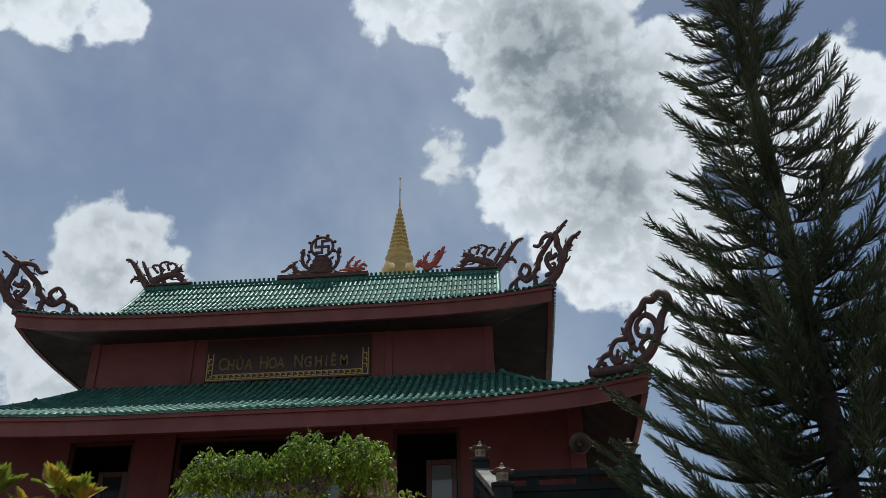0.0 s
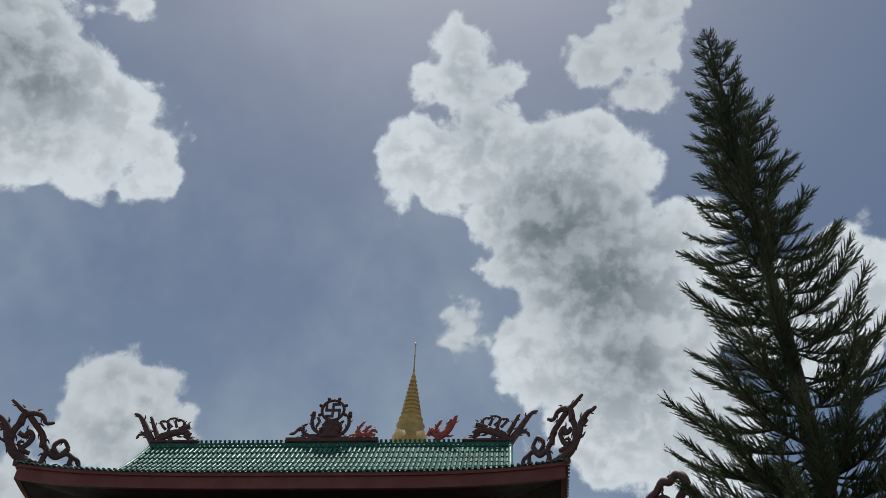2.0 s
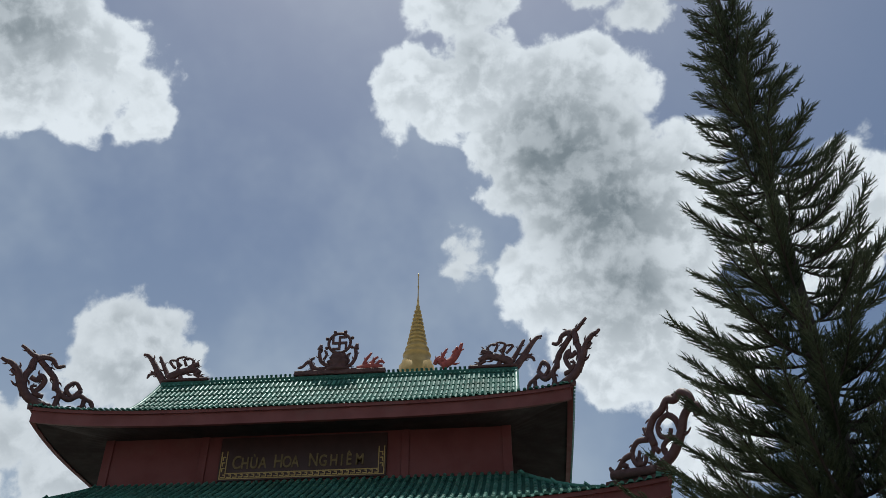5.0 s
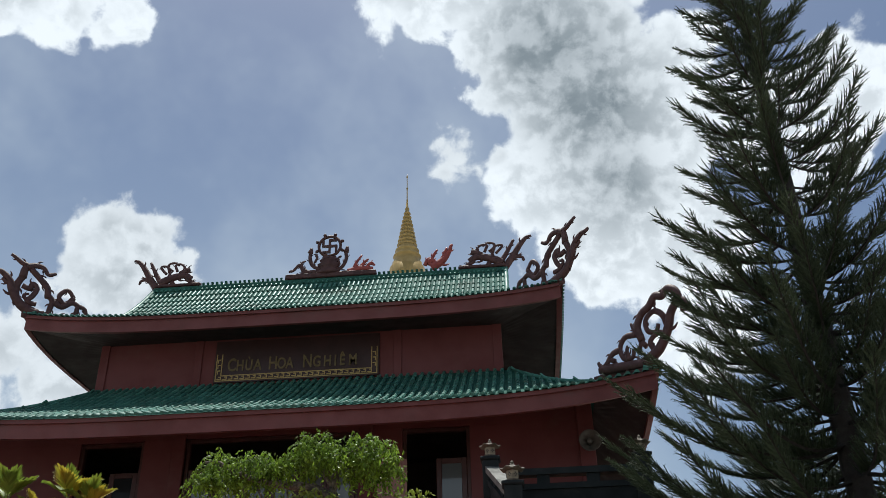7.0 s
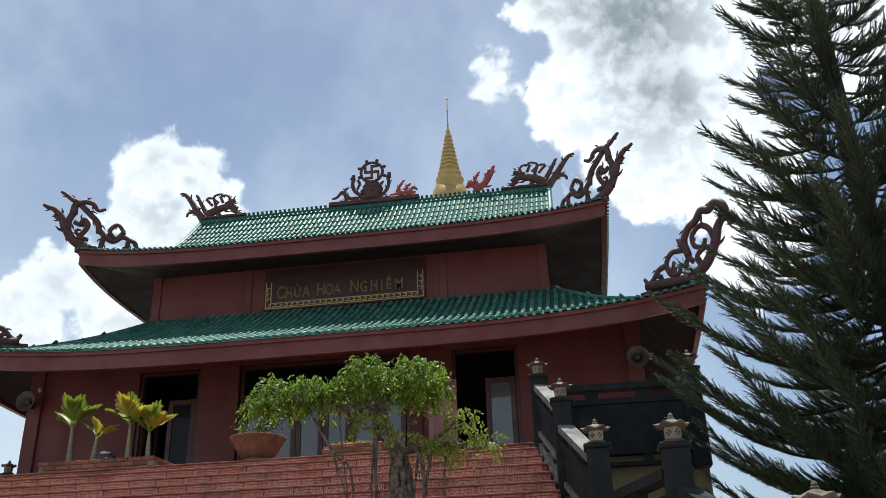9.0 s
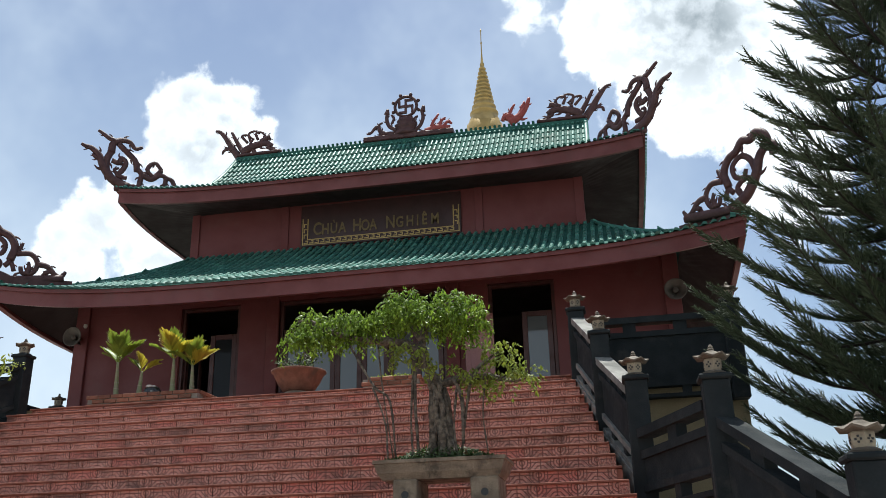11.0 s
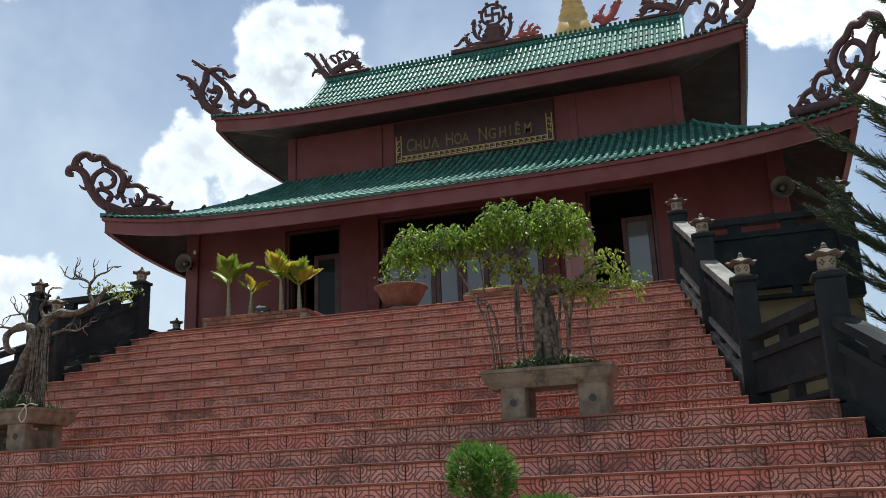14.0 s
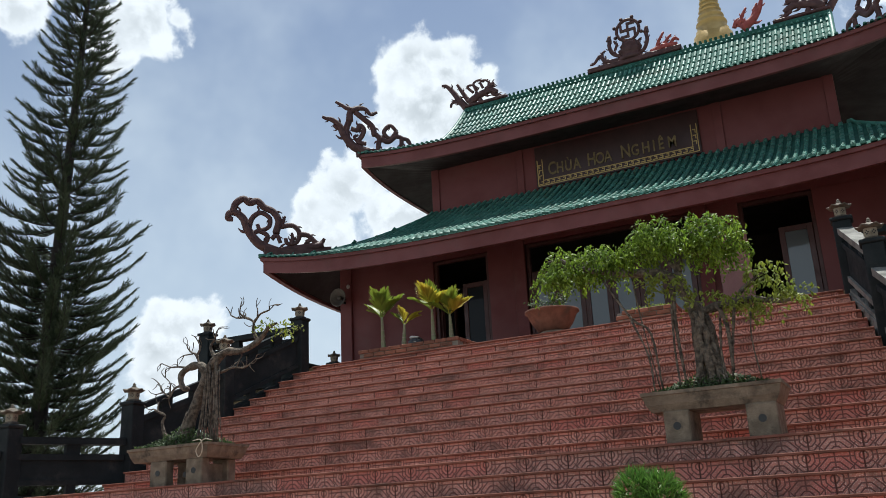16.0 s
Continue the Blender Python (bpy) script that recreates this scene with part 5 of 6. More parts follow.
def ground_cover(own, x0, x1, y0, y1, z, count, seed, mat=MOSS, bulge=0.06):
    r = random.Random(seed)
    pl = []
    for _ in range(count):
        u, v = r.random(), r.random()
        pl.append((x0 + (x1 - x0) * u, y0 + (y1 - y0) * v, z + bulge * math.sin(math.pi * u) * math.sin(math.pi * v) * r.uniform(0.2, 1.4), r.uniform(0, 6.3), r.uniform(-0.3, 1.2)))
    leaf_cloud("ground_cover", pl, mat, own, 0.045, seed=seed)


ground_cover(stand, 2.78, 3.78, 7.97, 8.42, 2.59, 1500, 9, bulge=0.11)

# nearly bare bonsai on the other side
stand2 = thing("bonsai_planter", "brown concrete trough on pierced block legs on the stair landing", "planter", (0, 0, 0))
trough(stand2, -3.42, -2.22, 7.93, 8.62, 2.44, 2.60, 0.05)
for x0, x1, y0, y1 in ((-3.12, -2.87, 7.98, 8.11), (-2.58, -2.34, 7.98, 8.11), (-2.58, -2.34, 8.42, 8.56), (-3.12, -2.87, 8.42, 8.56)):
    pot_leg(stand2, x0, x1, y0, y1, LAND_Z - 0.002, 2.442)
part("side_slab", box_bm((-2.47, 8.11, LAND_Z - 0.002), (-2.42, 8.42, 2.38)), CONCRETE, stand2)
Y2 = 8.25
bare = thing("bare_bonsai", "gnarled bonsai tree with bare grey branches and hanging roots", "bonsai tree", (0, 0, 0))
for p, a, b in (([(-2.86, Y2, 2.56), (-2.81, Y2, 2.8), (-2.71, Y2, 3.05), (-2.59, Y2, 3.32), (-2.47, Y2, 3.53), (-2.31, Y2, 3.64)], 0.074, 0.052),
                ([(-2.95, Y2 - 0.04, 2.56), (-2.88, Y2 - 0.04, 2.75), (-2.78, Y2 - 0.03, 3.0)], 0.05, 0.03),
                ([(-2.40, Y2 - 0.05, 2.58), (-2.43, Y2 - 0.05, 2.9), (-2.41, Y2 - 0.04, 3.25), (-2.36, Y2 - 0.02, 3.6)], 0.022, 0.03)):
    limb(bare, p, a, b, name="trunk", seg=9, wobble=0.35)
for p, a, b in (([(-2.40, Y2, 3.60), (-2.25, Y2, 3.66), (-2.03, Y2, 3.64), (-1.79, Y2, 3.72), (-1.64, Y2, 3.86), (-1.52, Y2, 3.90)], 0.055, 0.012),
                ([(-1.79, Y2, 3.72), (-1.86, Y2, 3.86), (-1.86, Y2, 3.96), (-1.98, Y2, 4.03), (-2.10, Y2, 4.04), (-2.20, Y2, 4.09)], 0.022, 0.007),
                ([(-1.98, Y2, 4.03), (-2.06, Y2, 4.09), (-2.06, Y2, 4.17)], 0.014, 0.007), ([(-1.86, Y2, 3.94), (-1.76, Y2, 4.04), (-1.63, Y2, 4.07), (-1.56, Y2, 4.12)], 0.016, 0.006),
                ([(-1.80, Y2, 4.02), (-1.80, Y2, 4.12)], 0.01, 0.006),
                ([(-2.56, Y2, 3.42), (-2.64, Y2, 3.54), (-2.82, Y2, 3.54), (-2.95, Y2, 3.46), (-2.92, Y2, 3.32), (-2.83, Y2, 3.28)], 0.06, 0.03),
                ([(-2.92, Y2, 3.34), (-3.05, Y2, 3.31), (-3.12, Y2, 3.22), (-3.22, Y2, 3.28), (-3.34, Y2, 3.27)], 0.018, 0.006),
                ([(-3.12, Y2, 3.24), (-3.12, Y2, 3.38), (-3.2, Y2, 3.46)], 0.012, 0.006), ([(-3.22, Y2, 3.28), (-3.3, Y2, 3.4)], 0.010, 0.005),
                ([(-2.86, Y2, 3.54), (-3.0, Y2, 3.57), (-3.12, Y2, 3.58), (-3.26, Y2, 3.64)], 0.016, 0.006),
                ([(-2.66, Y2, 3.54), (-2.72, Y2, 3.68), (-2.8, Y2, 3.72), (-2.86, Y2, 3.78)], 0.02, 0.007), ([(-2.72, Y2, 3.66), (-2.66, Y2, 3.76), (-2.7, Y2, 3.84)], 0.012, 0.006),
                ([(-2.78, Y2, 3.70), (-2.92, Y2, 3.70)], 0.010, 0.005),
                ([(-2.42, Y2, 3.6), (-2.5, Y2, 3.74), (-2.44, Y2, 3.84), (-2.4, Y2, 3.94)], 0.025, 0.010),
                ([(-2.34, Y2, 3.42), (-2.15, Y2, 3.46), (-1.98, Y2, 3.44), (-1.82, Y2, 3.52)], 0.018, 0.006), ([(-2.1, Y2, 3.46), (-2.05, Y2, 3.55)], 0.010, 0.005),
                ([(-3.0, Y2, 2.66), (-3.16, Y2, 2.76), (-3.22, Y2, 2.92), (-3.18, Y2, 3.0), (-3.3, Y2, 3.06), (-3.38, Y2, 3.1)], 0.03, 0.009)):
    limb(bare, p, a, b, seg=6)
r2 = random.Random(8)
# fine crooked twigs
bm = bmesh.new()
for x, z, way in ((-2.20, 4.09, 150), (-2.10, 4.04, 60), (-2.06, 4.17, 100), (-1.98, 4.03, 80), (-1.80, 4.10, 110), (-1.63, 4.07, 40), (-1.56, 4.12, 20), (-1.86, 3.92, 150),
                  (-3.34, 3.27, 200), (-3.22, 3.28, 130), (-3.2, 3.46, 110), (-3.12, 3.3, 160), (-3.05, 3.31, 100), (-3.3, 3.4, 150), (-3.12, 3.22, 230),
                  (-3.26, 3.64, 160), (-3.12, 3.58, 190), (-3.0, 3.57, 120), (-2.86, 3.78, 120), (-2.92, 3.7, 170), (-2.7, 3.84, 80), (-2.8, 3.72, 100), (-2.66, 3.76, 60),
                  (-2.4, 3.94, 70), (-2.44, 3.84, 140), (-1.82, 3.52, 20), (-1.98, 3.44, 70), (-2.05, 3.55, 60), (-1.9, 3.48, 330), (-2.15, 3.46, 100), (-3.38, 3.1, 170), (-3.3, 3.06, 110)):
    for k in range(2):
        a = radians(way + r2.uniform(-45, 45))
        pts, px, py, pz = [(x, Y2, z)], x, Y2, z
        for _ in range(3):
            px, py, pz = px + 0.045 * math.cos(a), py + r2.uniform(-0.03, 0.03), pz + 0.045 * math.sin(a)
            pts.append((px, py, pz))
            a += r2.uniform(-0.9, 0.9)
        tube(bm, spline(pts, 6), 0.007, 0.0035, 5, wobble=0.4)
tagged(part("fine_twigs", bm, BARK, bare), kind="stuff")
for i in range(22):
    e = -2.58 + i * 0.0175 + r2.uniform(-0.02, 0.02)
    x = -2.52 + i * 0.010 + r2.uniform(-0.02, 0.02)
    limb(bare, [(x, Y2 - 0.05, 3.35 + r2.uniform(0, 0.2)), ((x + e) / 2 + r2.uniform(-0.045, 0.045), Y2 - 0.09, 3.05 + r2.uniform(-0.1, 0.1)), (e, Y2 - 0.1 - r2.random() * 0.05, 2.6)], r2.uniform(0.006, 0.014), 0.007, name="aerial_root", seg=5)
leaf_cloud("leaves", spray_places([(-1.55, Y2, 3.84, 0.12), (-1.42, Y2, 3.78, 0.12), (-1.66, Y2, 3.86, 0.06), (-1.34, Y2, 3.72, 0.08)], 9, 7, r2), LEAF_Y, bare, 0.045, seed=11)
ground_cover(stand2, -3.38, -2.3, 7.97, 8.55, 2.60, 1900, 12, bulge=0.16)
twine = thing("twine_loop", "pale loop of twine hanging over the trough rim", "twine", (0, 0, 0))
bm = bmesh.new()
tube(bm, spline([(-2.42, 7.915, 2.625), (-2.30, 7.91, 2.62), (-2.27, 7.90, 2.50), (-2.32, 7.90, 2.44), (-2.36, 7.905, 2.52), (-2.26, 7.91, 2.625), (-2.14, 7.915, 2.61)], 30), 0.006, 0.006, 5)
part("strand", bm, TWINE, twine)

# brick beds on the terrace
BR = bpy.data.meshes.new("brick")
bm = box_bm((-0.1, -0.05, -0.03), (0.1, 0.05, 0.03), 0.006)
bm.to_mesh(BR)
bm.free()
BR.materials.append(BRICK)


def brick_bed(x0, x1, y0, y1, courses, label):
    own = thing("brick_planter", label, "planter", (0, 0, TOP_Z))
    z1 = 0.07 * courses
    part("core", box_bm((x0 + 0.02, y0 + 0.02, -0.004), (x1 - 0.02, y1 - 0.02, z1 - 0.035)), MORTAR, own)
    part("soil", box_bm((x0 + 0.1, y0 + 0.1, z1 - 0.034), (x1 - 0.1, y1 - 0.1, z1 - 0.02), 0.004), SOIL, own)
    for c in range(courses):
        z = 0.031 + c * 0.07
        for a0, a1, fixed, along in ((x0, x1, y0 + 0.05, 0), (x0, x1, y1 - 0.05, 0), (y0 + 0.1, y1 - 0.1, x0 + 0.05, 1), (y0 + 0.1, y1 - 0.1, x1 - 0.05, 1)):
            a = a0 + 0.1 + (0.105 if c % 2 else 0)
            while a < a1 - 0.04:
                ob = new("brick", BR)
                ob.parent = own
                ob.matrix_basis = Matrix.Translation(((a, fixed, z) if along == 0 else (fixed, a, z))) @ pose(0, 0, 0, 0, 0, (90 if along else 0) + rng.uniform(-1, 1))
                a += 0.213
    return own


brick_bed(-3.44, -1.52, 12.98, 13.95, 3, "low mossy brick bed holding small palms on the terrace edge")
brick_bed(1.02, 1.95, 13.3, 13.9, 4, "low brick bed with green ground cover on the terrace")
bed = thing("ground_cover_patch", "low yellow-green ground cover in the brick bed", "plant", (0, 0, TOP_Z))
ground_cover(bed, 1.1, 1.88, 13.36, 13.84, 0.27, 500, 21, LEAF_Y)


def palm(x, y, height, spread, yellow, seed):
    r = random.Random(seed)
    z0 = TOP_Z + 0.185
    own = thing("young_palm", "young palm with %s fan-like fronds in the brick bed" % ("yellow and green" if yellow else "bright green"), "palm", (x, y, z0), "palms in the bed")
    lean = r.uniform(-0.03, 0.03)
    bm = bmesh.new()
    tube(bm, spline([(0, 0, 0), (lean * 0.5, 0, height * 0.4), (lean, 0, height)], 8), 0.05, 0.02, 9)
    part("trunk", bm, material_palm, own, smooth_shade=True)
    for i in range(5):
        z = height * (0.1 + 0.17 * i)
        bm = bmesh.new()
        tube(bm, [(lean * z / height, 0, z), (lean * z / height, 0, z + 0.012)], 0.052 - 0.006 * i, 0.052 - 0.006 * i, 9)
        part("leaf_scar", bm, PALESTONE, own)
    n = 6 if spread > 0.5 else 5
    for k in range(n):
        head = (0.0, math.pi, 0.5, 2.6, 4.3, 5.3)[k] + r.uniform(-0.35, 0.35)
        tilt = r.uniform(0.7, 1.0) if k < 4 else r.uniform(1.0, 1.35)
        L = spread * r.uniform(0.72, 0.95)
        bend = r.uniform(0.15, 0.55)
        V, F = [], []

        def at(dist, across, raise_by):
            """A place on the arched blade."""
            u = dist / L
            return (dist * (1 - 0.12 * bend * u), across, raise_by - bend * 0.55 * L * u ** 2.4)
        for j in range(19):
            sg = -1 if j % 2 else 1
            root = L * (0.20 + 0.45 * j / 18)
            a = sg * (0.95 - 0.85 * j / 18)
            reach = L * (0.50 - 0.08 * j / 18) * r.uniform(0.88, 1.08)
            w = L * 0.032
            b = len(V)
            for q, ww in ((0.0, 0.55), (0.45, 1.0), (0.85, 0.7), (1.0, 0.12)):
                d, c = root + reach * q * math.cos(a), reach * q * math.sin(a)
                V.append(at(d + ww * w * math.sin(abs(a)), c - sg * ww * w * math.cos(a), 0.16 * abs(c)))
                V.append(at(d - ww * w * math.sin(abs(a)), c + sg * ww * w * math.cos(a), 0.24 * abs(c) + 0.012))
            for i in range(3):
                F.append((b + 2 * i, b + 2 * i + 2, b + 2 * i + 3, b + 2 * i + 1))
        b = len(V)
        for i in range(7):
            d = L * 0.84 * i / 6
            V += [at(d, -0.009 * (1.3 - i / 6), -0.004), at(d, 0.009 * (1.3 - i / 6), -0.004), at(d, 0, 0.012)]
        for i in range(6):
            for c in range(3):
                F.append((b + 3 * i + c, b + 3 * i + (c + 1) % 3, b + 3 * i + 3 + (c + 1) % 3, b + 3 * i + 3 + c))
        m = Matrix.Translation((lean, 0, height - 0.02)) @ Matrix.Rotation(head, 4, "Z") @ Matrix.Rotation(-tilt, 4, "Y")
        raw("frond", [m @ Vector(v) for v in V], F, PALM_Y if (yellow and k % 2 == 0) else PALM, own)


material_palm = material("palm_trunk", (0.20, 0.23, 0.10), (0.26, 0.22, 0.15), 0.7, scale=14.0, bump=0.3)
palm(-3.12, 13.3, 0.62, 0.66, False, 1)
palm(-2.72, 13.3, 0.44, 0.46, True, 2)
palm(-2.13, 13.3, 0.62, 0.62, True, 3)
palm(-1.82, 13.35, 0.50, 0.56, True, 4)
stone = thing("painted_stone", "rounded black and white painted stone in the brick bed", "stone", (-2.42, 13.2, TOP_Z + 0.215))
bm = bmesh.new()
bmesh.ops.create_icosphere(bm, subdivisions=3, radius=0.15, matrix=Matrix.Diagonal((1, 0.8, 0.95, 1)))
for v in bm.verts:
    v.co *= 1 + 0.12 * noise.noise(v.co * 6)
    v.co.z = max(v.co.z, -0.03)
part("boulder", bm, BLACK, stone, smooth_shade=True)
bm = bmesh.new()
for dx, dz, k in ((-0.03, 0.115, 0.05), (0.05, 0.11, 0.03), (0.02, 0.02, 0.045)):
    bmesh.ops.create_icosphere(bm, subdivisions=2, radius=k, matrix=Matrix.Translation((dx, -0.095 + 0.5 * dz * 0.5, dz)) @ Matrix.Diagonal((1.2, 0.5, 0.5, 1)))
part("white_patch", bm, WHITE, stone, smooth_shade=True)

# large clay bowl with a sparse shrub
bowl = thing("clay_bowl_planter", "wide terracotta bowl with a rim on a low foot", "planter", (0.02, 13.25, TOP_Z))
part("foot", lathe_bm([(0.24, -0.004), (0.25, 0.05), (0.21, 0.09)], 20), CONCRETE, bowl)
part("bowl", lathe_bm([(0.20, 0.085), (0.25, 0.12), (0.33, 0.24), (0.395, 0.38), (0.43, 0.40), (0.43, 0.425), (0.375, 0.43), (0.36, 0.39)], 28), CLAY, bowl, smooth_shade=True)
part("soil", lathe_bm([(0.37, 0.39), (0.0, 0.41)], 20), SOIL, bowl)
shrub = thing("sparse_shrub", "sparse leafy shrub growing in the clay bowl", "shrub", (0.02, 13.25, TOP_Z + 0.4))
pl = []
for i in range(26):
    a, ln = rng.uniform(0, 6.28), rng.uniform(0.2, 0.5)
    tip = (math.cos(a) * ln * 0.9, math.sin(a) * ln * 0.7, ln * rng.uniform(0.3, 0.85))
    limb(shrub, [(0, 0, 0), (tip[0] * 0.4, tip[1] * 0.4, tip[2] * 0.6), tip], 0.008, 0.003, seg=4, n=3)
    for _ in range(22):
        u = rng.uniform(0.4, 1.05)
        pl.append((tip[0] * u + rng.gauss(0, 0.03), tip[1] * u + rng.gauss(0, 0.03), tip[2] * u + rng.gauss(0, 0.03), rng.uniform(0, 6.3), rng.uniform(-0.6, 0.9)))
leaf_cloud("leaves", pl, MOSS, shrub, 0.05, seed=31)


def bush(x, y, z, rx, rz, seed, base):
    """A clipped feathery bush in a small pot on the steps."""
    r = random.Random(seed)
    own = thing("clipped_bush", "bright green feathery clipped bush in a small pot on the steps", "bush", (x, y, base), "bushes on the lower steps")
    ph = min(0.2, (z - rz - base) * 0.8)
    part("pot", lathe_bm([(0.5 * rx, -0.002), (0.66 * rx, ph * 0.85), (0.74 * rx, ph * 0.88), (0.74 * rx, ph), (0.62 * rx, ph), (0.58 * rx, ph * 0.85)], 18), CLAY, own, smooth_shade=True)
    bm = bmesh.new()
    tube(bm, [(0, 0, ph * 0.8), (0, 0, z - base)], 0.02, 0.01, 6)
    part("stem", bm, BARK, own)
    V, F = [], []
    for i in range(900):
        u, a = r.uniform(-0.9, 1), r.uniform(0, 6.283)
        q = math.sqrt(1 - u * u)
        k = r.uniform(0.55, 1.0) ** 0.5
        lobe = 0.42 * rx * (1 if i % 2 else -1)
        o = Vector((lobe + 0.66 * rx * q * math.cos(a) * k, 0.75 * rx * q * math.sin(a) * k, z - base + rz * (u * k - (0.12 if i % 2 else 0.0))))
        d = (Vector((q * math.cos(a), q * math.sin(a), u * 0.6 + 0.55)) + Vector((r.gauss(0, 0.25), r.gauss(0, 0.25), r.gauss(0, 0.2)))).normalized()
        for _ in range(5):
            e = (d + Vector((r.gauss(0, 0.35), r.gauss(0, 0.35), r.gauss(0, 0.3)))).normalized()
            s = e.cross(Vector((r.gauss(0, 1), r.gauss(0, 1), r.gauss(0, 1)))).normalized() * 0.005
            ln = r.uniform(0.04, 0.085)
            b = len(V)
            V += [o - s, o + s, o + e * ln]
            F.append((b, b + 1, b + 2))
    raw("foliage", V, F, BUSH, own)


bush(3.16, 6.1, 1.68, 0.20, 0.19, 1, LAND_Z - 5 * RISE)
bush(3.50, 6.1, 1.40, 0.11, 0.09, 2, LAND_Z - 5 * RISE)
bush(3.66, 6.1, 1.40, 0.10, 0.09, 3, LAND_Z - 5 * RISE)


# ---------- pines ----------
def pine(label, base, top, r_at, first, spacing, seed, width, density, lean=(0, 0), boughs=8, low_gap=0.78, thick=1.0, long_boughs=()):
    """An upright araucaria: straight trunk, whorls of spreading boughs that turn up at the tip, combed with needles."""
    r = np.random.RandomState(seed)
    own = thing("norfolk_pine", label, "tree", base)
    h = top - base[2]

    def axis(z):
        return np.array([lean[0] * z / h, lean[1] * z / h, z])
    bm = bmesh.new()
    tube(bm, [tuple(axis(z)) for z in np.linspace(-0.02, h, 24)], 0.21 * (h / 16), 0.02, 10, wobble=0.15)
    part("trunk", bm, PINEBARK, own, smooth_shade=True)
    NV, CV, CF, BV, BF = [], [], [], [], []
    z = first
    while z < h - 0.05:
        L0 = max(0.14, r_at(z))
        nb = boughs if z < 0.45 * h else (boughs - 1 if L0 > 0.6 else 5)
        start = r.rand() * 6.28
        whorl = [(start + 2 * math.pi * k / nb + r.uniform(-0.25, 0.25), L0 * r.uniform(0.72, 1.08), z + r.uniform(-0.17, 0.17) * spacing) for k in range(nb)]
        whorl += [(radians(a), ln, at) for at, a, ln in long_boughs if z - spacing * 0.4 < at <= z + spacing * 0.4]
        for head, L, zz in whorl:
            o = axis(min(max(zz, 0.2), h))
            rise = r.uniform(-0.06, 0.08) + 0.55 * max(0.0, (zz / h - 0.6))
            n = max(4, int(L / 0.16))
            s = np.linspace(0, 1, n + 1)
            rad, hgt = L * s, L * (rise * s - 0.10 * np.sin(math.pi * s) + 0.26 * s ** 3)
            side = r.uniform(-0.08, 0.08) * L * s ** 2
            dx, dy = math.cos(head), math.sin(head)
            P = np.stack([o[0] + dx * rad - dy * side, o[1] + dy * rad + dx * side, o[2] + hgt], 1)
            b = len(BV)
            th = 0.012 + 0.016 * L * (1 - s) / 2
            for i in range(n + 1):
                for c in range(3):
                    a = 2.094 * c
                    BV.append((P[i, 0] - dy * th[i] * math.cos(a), P[i, 1] + dx * th[i] * math.cos(a), P[i, 2] + th[i] * math.sin(a)))
            for i in range(n):
                for c in range(3):
                    BF.append((b + 3 * i + c, b + 3 * i + (c + 1) % 3, b + 3 * i + 3 + (c + 1) % 3, b + 3 * i + 3 + c))
            # plump branchlets in two ranks that sweep forward and upward, like a comb, shorter towards the tip
            f0 = 0.14 if L > 0.9 else 0.04
            m = max(7, int(L * (1 - f0) / (0.0135 * thick)))
            for i in range(m + 1):
                f = f0 + (1 - f0) * (i + 0.6 * r.rand()) / m if i < m else 1.0
                f = min(f, 1.0)
                p = np.array([np.interp(f, s, P[:, c]) for c in range(3)])
                ln = min(0.36, 0.14 + 0.16 * L) * (1 - 0.55 * f ** 1.5) * min(1.0, 0.55 + 2.2 * (f - f0)) * r.uniform(0.8, 1.15)
                sd = (1 if i % 2 else -1) * r.uniform(0.15, 0.80) * (0 if i == m else 1)
                d0 = np.array([dx * 0.72 - dy * sd, dy * 0.72 + dx * sd, r.uniform(0.0, 0.5)])
                d0 /= np.linalg.norm(d0)
                lift = 0.40 * ln
                wi = 0.010 * thick * (1 if L > 0.4 else 0.75)
                mi, ti = p + d0 * ln * 0.55 + np.array([0, 0, 0.3 * lift]), p + d0 * ln + np.array([0, 0, lift])
                b = len(CV)
                for c in range(3):
                    a = 2.094 * c + 0.4
                    off = np.array([-d0[1] * math.cos(a), d0[0] * math.cos(a), math.sin(a)]) * wi
                    CV.extend([p + off * 0.6, mi + off, ti + off * 0.3])
                for c in range(3):
                    e = (c + 1) % 3
                    CF.extend([(b + 3 * c, b + 3 * e, b + 3 * e + 1, b + 3 * c + 1), (b + 3 * c + 1, b + 3 * e + 1, b + 3 * c + 2)])
                q = max(8, int(ln / 0.0098 * density))
                t = (np.arange(q) + r.rand(q)) / q
                pts = p + np.outer(t * ln, d0)
                pts[:, 2] += lift * t ** 2
                nd = d0 * 0.85 + r.normal(0, 0.5, (q, 3)) + np.array([0, 0, 0.38])
                nd /= np.linalg.norm(nd, axis=1)[:, None]
                nl = r.uniform(0.035, 0.065, q) * (1 if L > 0.4 else 0.8) * thick
                w = np.cross(nd, r.normal(0, 1, (q, 3)))
                w = w / np.linalg.norm(w, axis=1)[:, None] * width
                NV.append(np.stack([pts - w, pts + w, pts + nd * nl[:, None]], 1).reshape(-1, 3))
        z += spacing * (0.55 + 0.45 * min(1, L0 / 1.5)) * (low_gap if z < 0.42 * h else 1.0)
    V = np.concatenate(NV)
    me = bpy.data.meshes.new("needles")
    me.vertices.add(len(V))
    me.vertices.foreach_set("co", V.ravel())
    me.loops.add(len(V))
    me.loops.foreach_set("vertex_index", np.arange(len(V), dtype=np.int32))
    me.polygons.add(len(V) // 3)
    me.polygons.foreach_set("loop_start", np.arange(0, len(V), 3, dtype=np.int32))
    me.update(calc_edges=True)
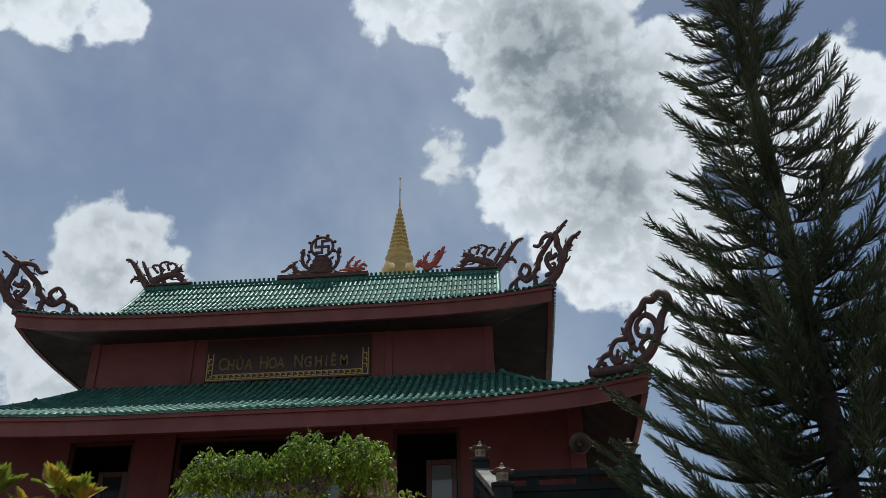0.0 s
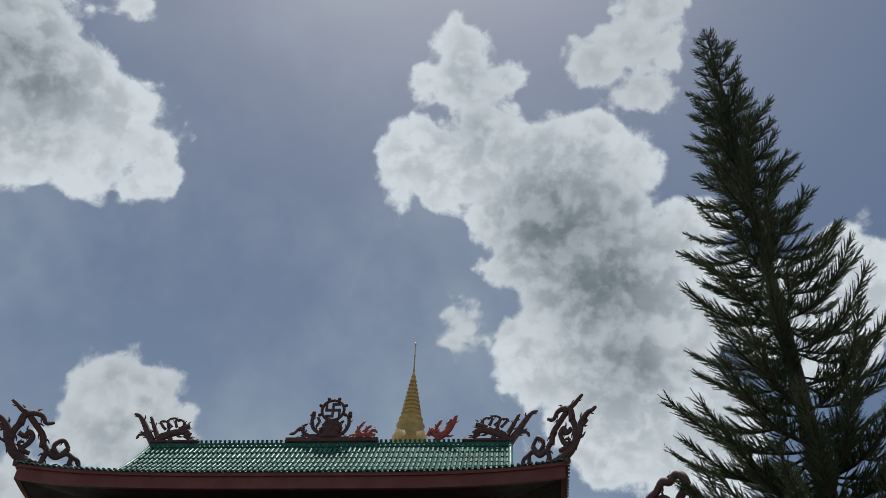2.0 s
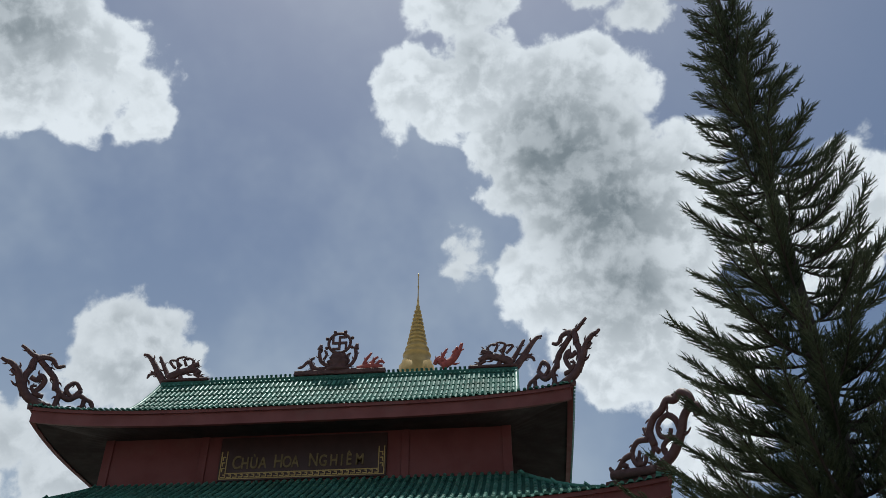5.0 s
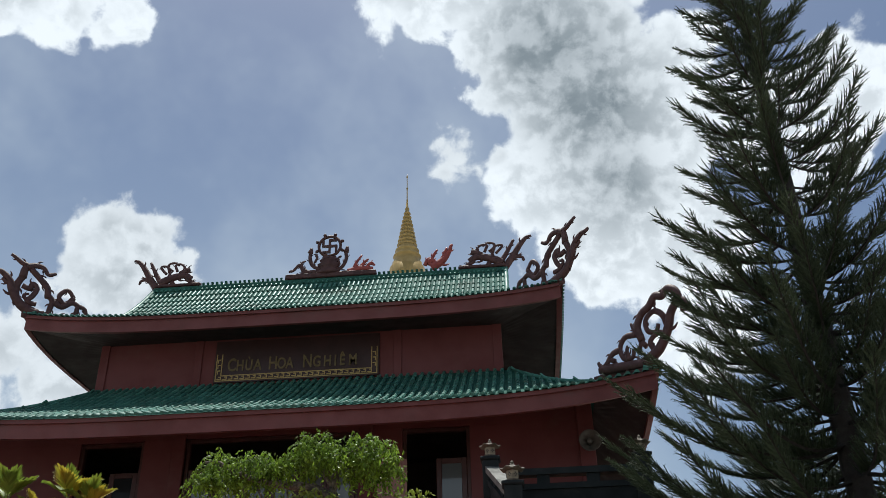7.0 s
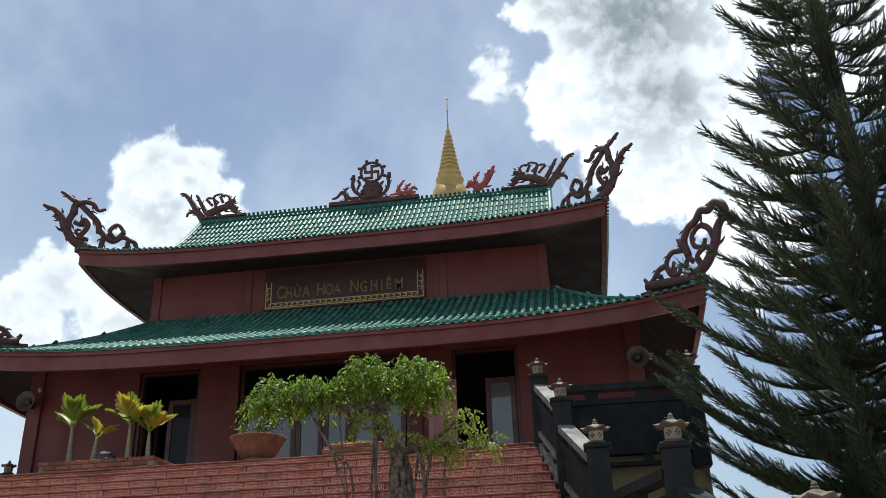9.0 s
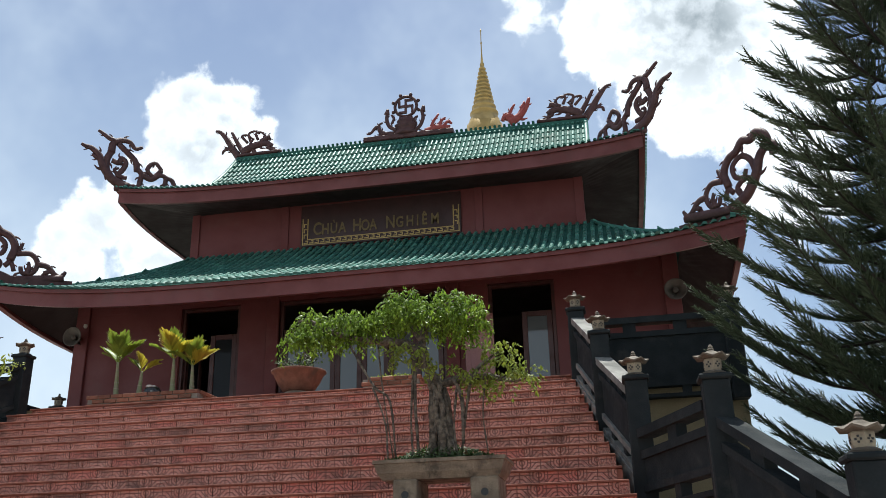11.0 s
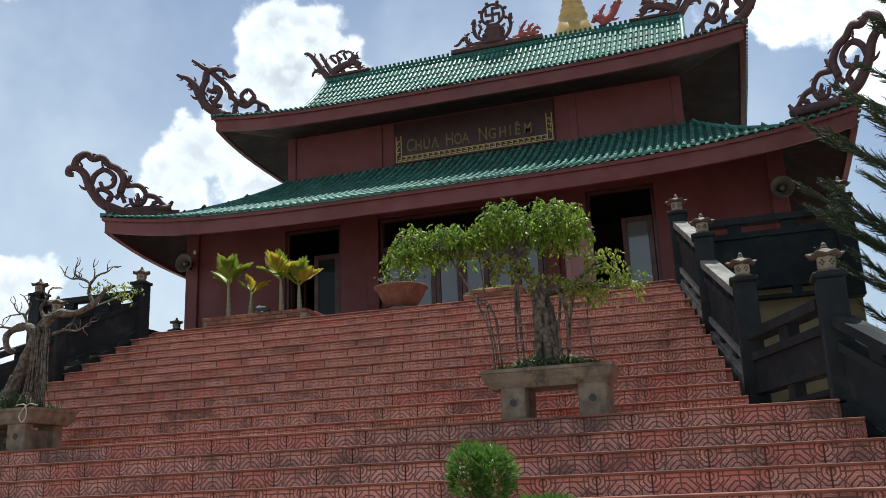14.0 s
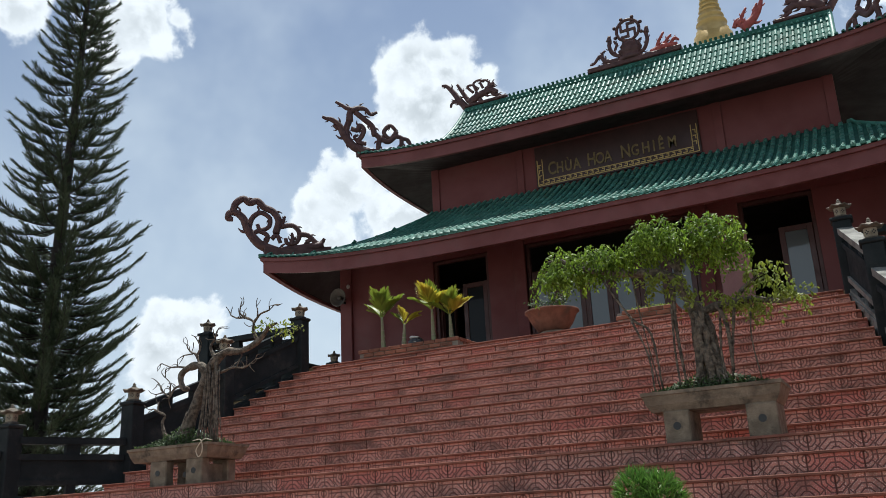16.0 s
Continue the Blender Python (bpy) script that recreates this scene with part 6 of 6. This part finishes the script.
    tagged(link_mesh("crown", me, NEEDLE, own, "dark green needle foliage"), kind="stuff")
    tagged(raw("bough_framework", BV, BF, PINEBARK, own), kind="stuff")
    tagged(raw("branchlet_foliage", CV, CF, NEEDLE, own), kind="stuff")
    return own


LONG = ((3.75, 192, 2.75), (3.95, 174, 2.75), (4.7, 188, 2.5), (3.2, 198, 2.6))    # height, heading in degrees, length
pine("tall dark green Norfolk pine standing beside the stair railing", (8.78, 11.0, 0.0), 16.2,
     lambda z: min(0.26, 0.5 * (16.2 - z)) + 0.158 * (16.2 - z) + 0.12 * max(0.0, 9.0 - z) if z > 3.4 else 2.5, 0.7, 0.50, 3, 0.0042, 1.05, boughs=9, low_gap=0.72, long_boughs=LONG)
pine("tall dark Norfolk pine standing past the stairs on open ground", (-16.6, 17.0, 0.0), 21.6,
     lambda z: min(0.25, 0.5 * (21.6 - z)) + 0.172 * (21.6 - z) if z > 9.5 else 2.25, 1.5, 0.52, 6, 0.0085, 0.62, (1.1, 0), boughs=9, low_gap=0.68, thick=1.6)
# ---------- pieces of the roofs and steps ----------
for root, mesh, pieces, V, F in ROOF_PIECES:
    for mt in pieces:
        ob = new("roof_tile", mesh)
        ob.parent = root
        ob.matrix_basis = mt
    rest = raw("tile_field", V, F, TILE_ROWS, root)
    tagged(rest, kind="stuff")
TW = 0.40
tile_step = bpy.data.meshes.new("step_tile")
bm = box_bm((-TW / 2 + 0.003, 0, -0.0735), (TW / 2 - 0.003, 0.02, 0.0735))
bm.to_mesh(tile_step)
bm.free()
tile_step.materials.append(STEPTILE)
for own, y, z, half in STEPS[:20]:
    n = int(2 * half / TW)
    off = -half + (2 * half - n * TW) / 2
    for i in range(-1, n + 1):
        x0, x1 = max(-half, off + i * TW), min(half, off + (i + 1) * TW)
        if x1 - x0 < 0.06:
            continue
        ob = new("step_tile", tile_step)
        ob.parent = own
        ob.location = ((x0 + x1) / 2, y - 0.008, z - 0.017 - 0.0735)
        ob.scale = ((x1 - x0) / TW, 1, 1)
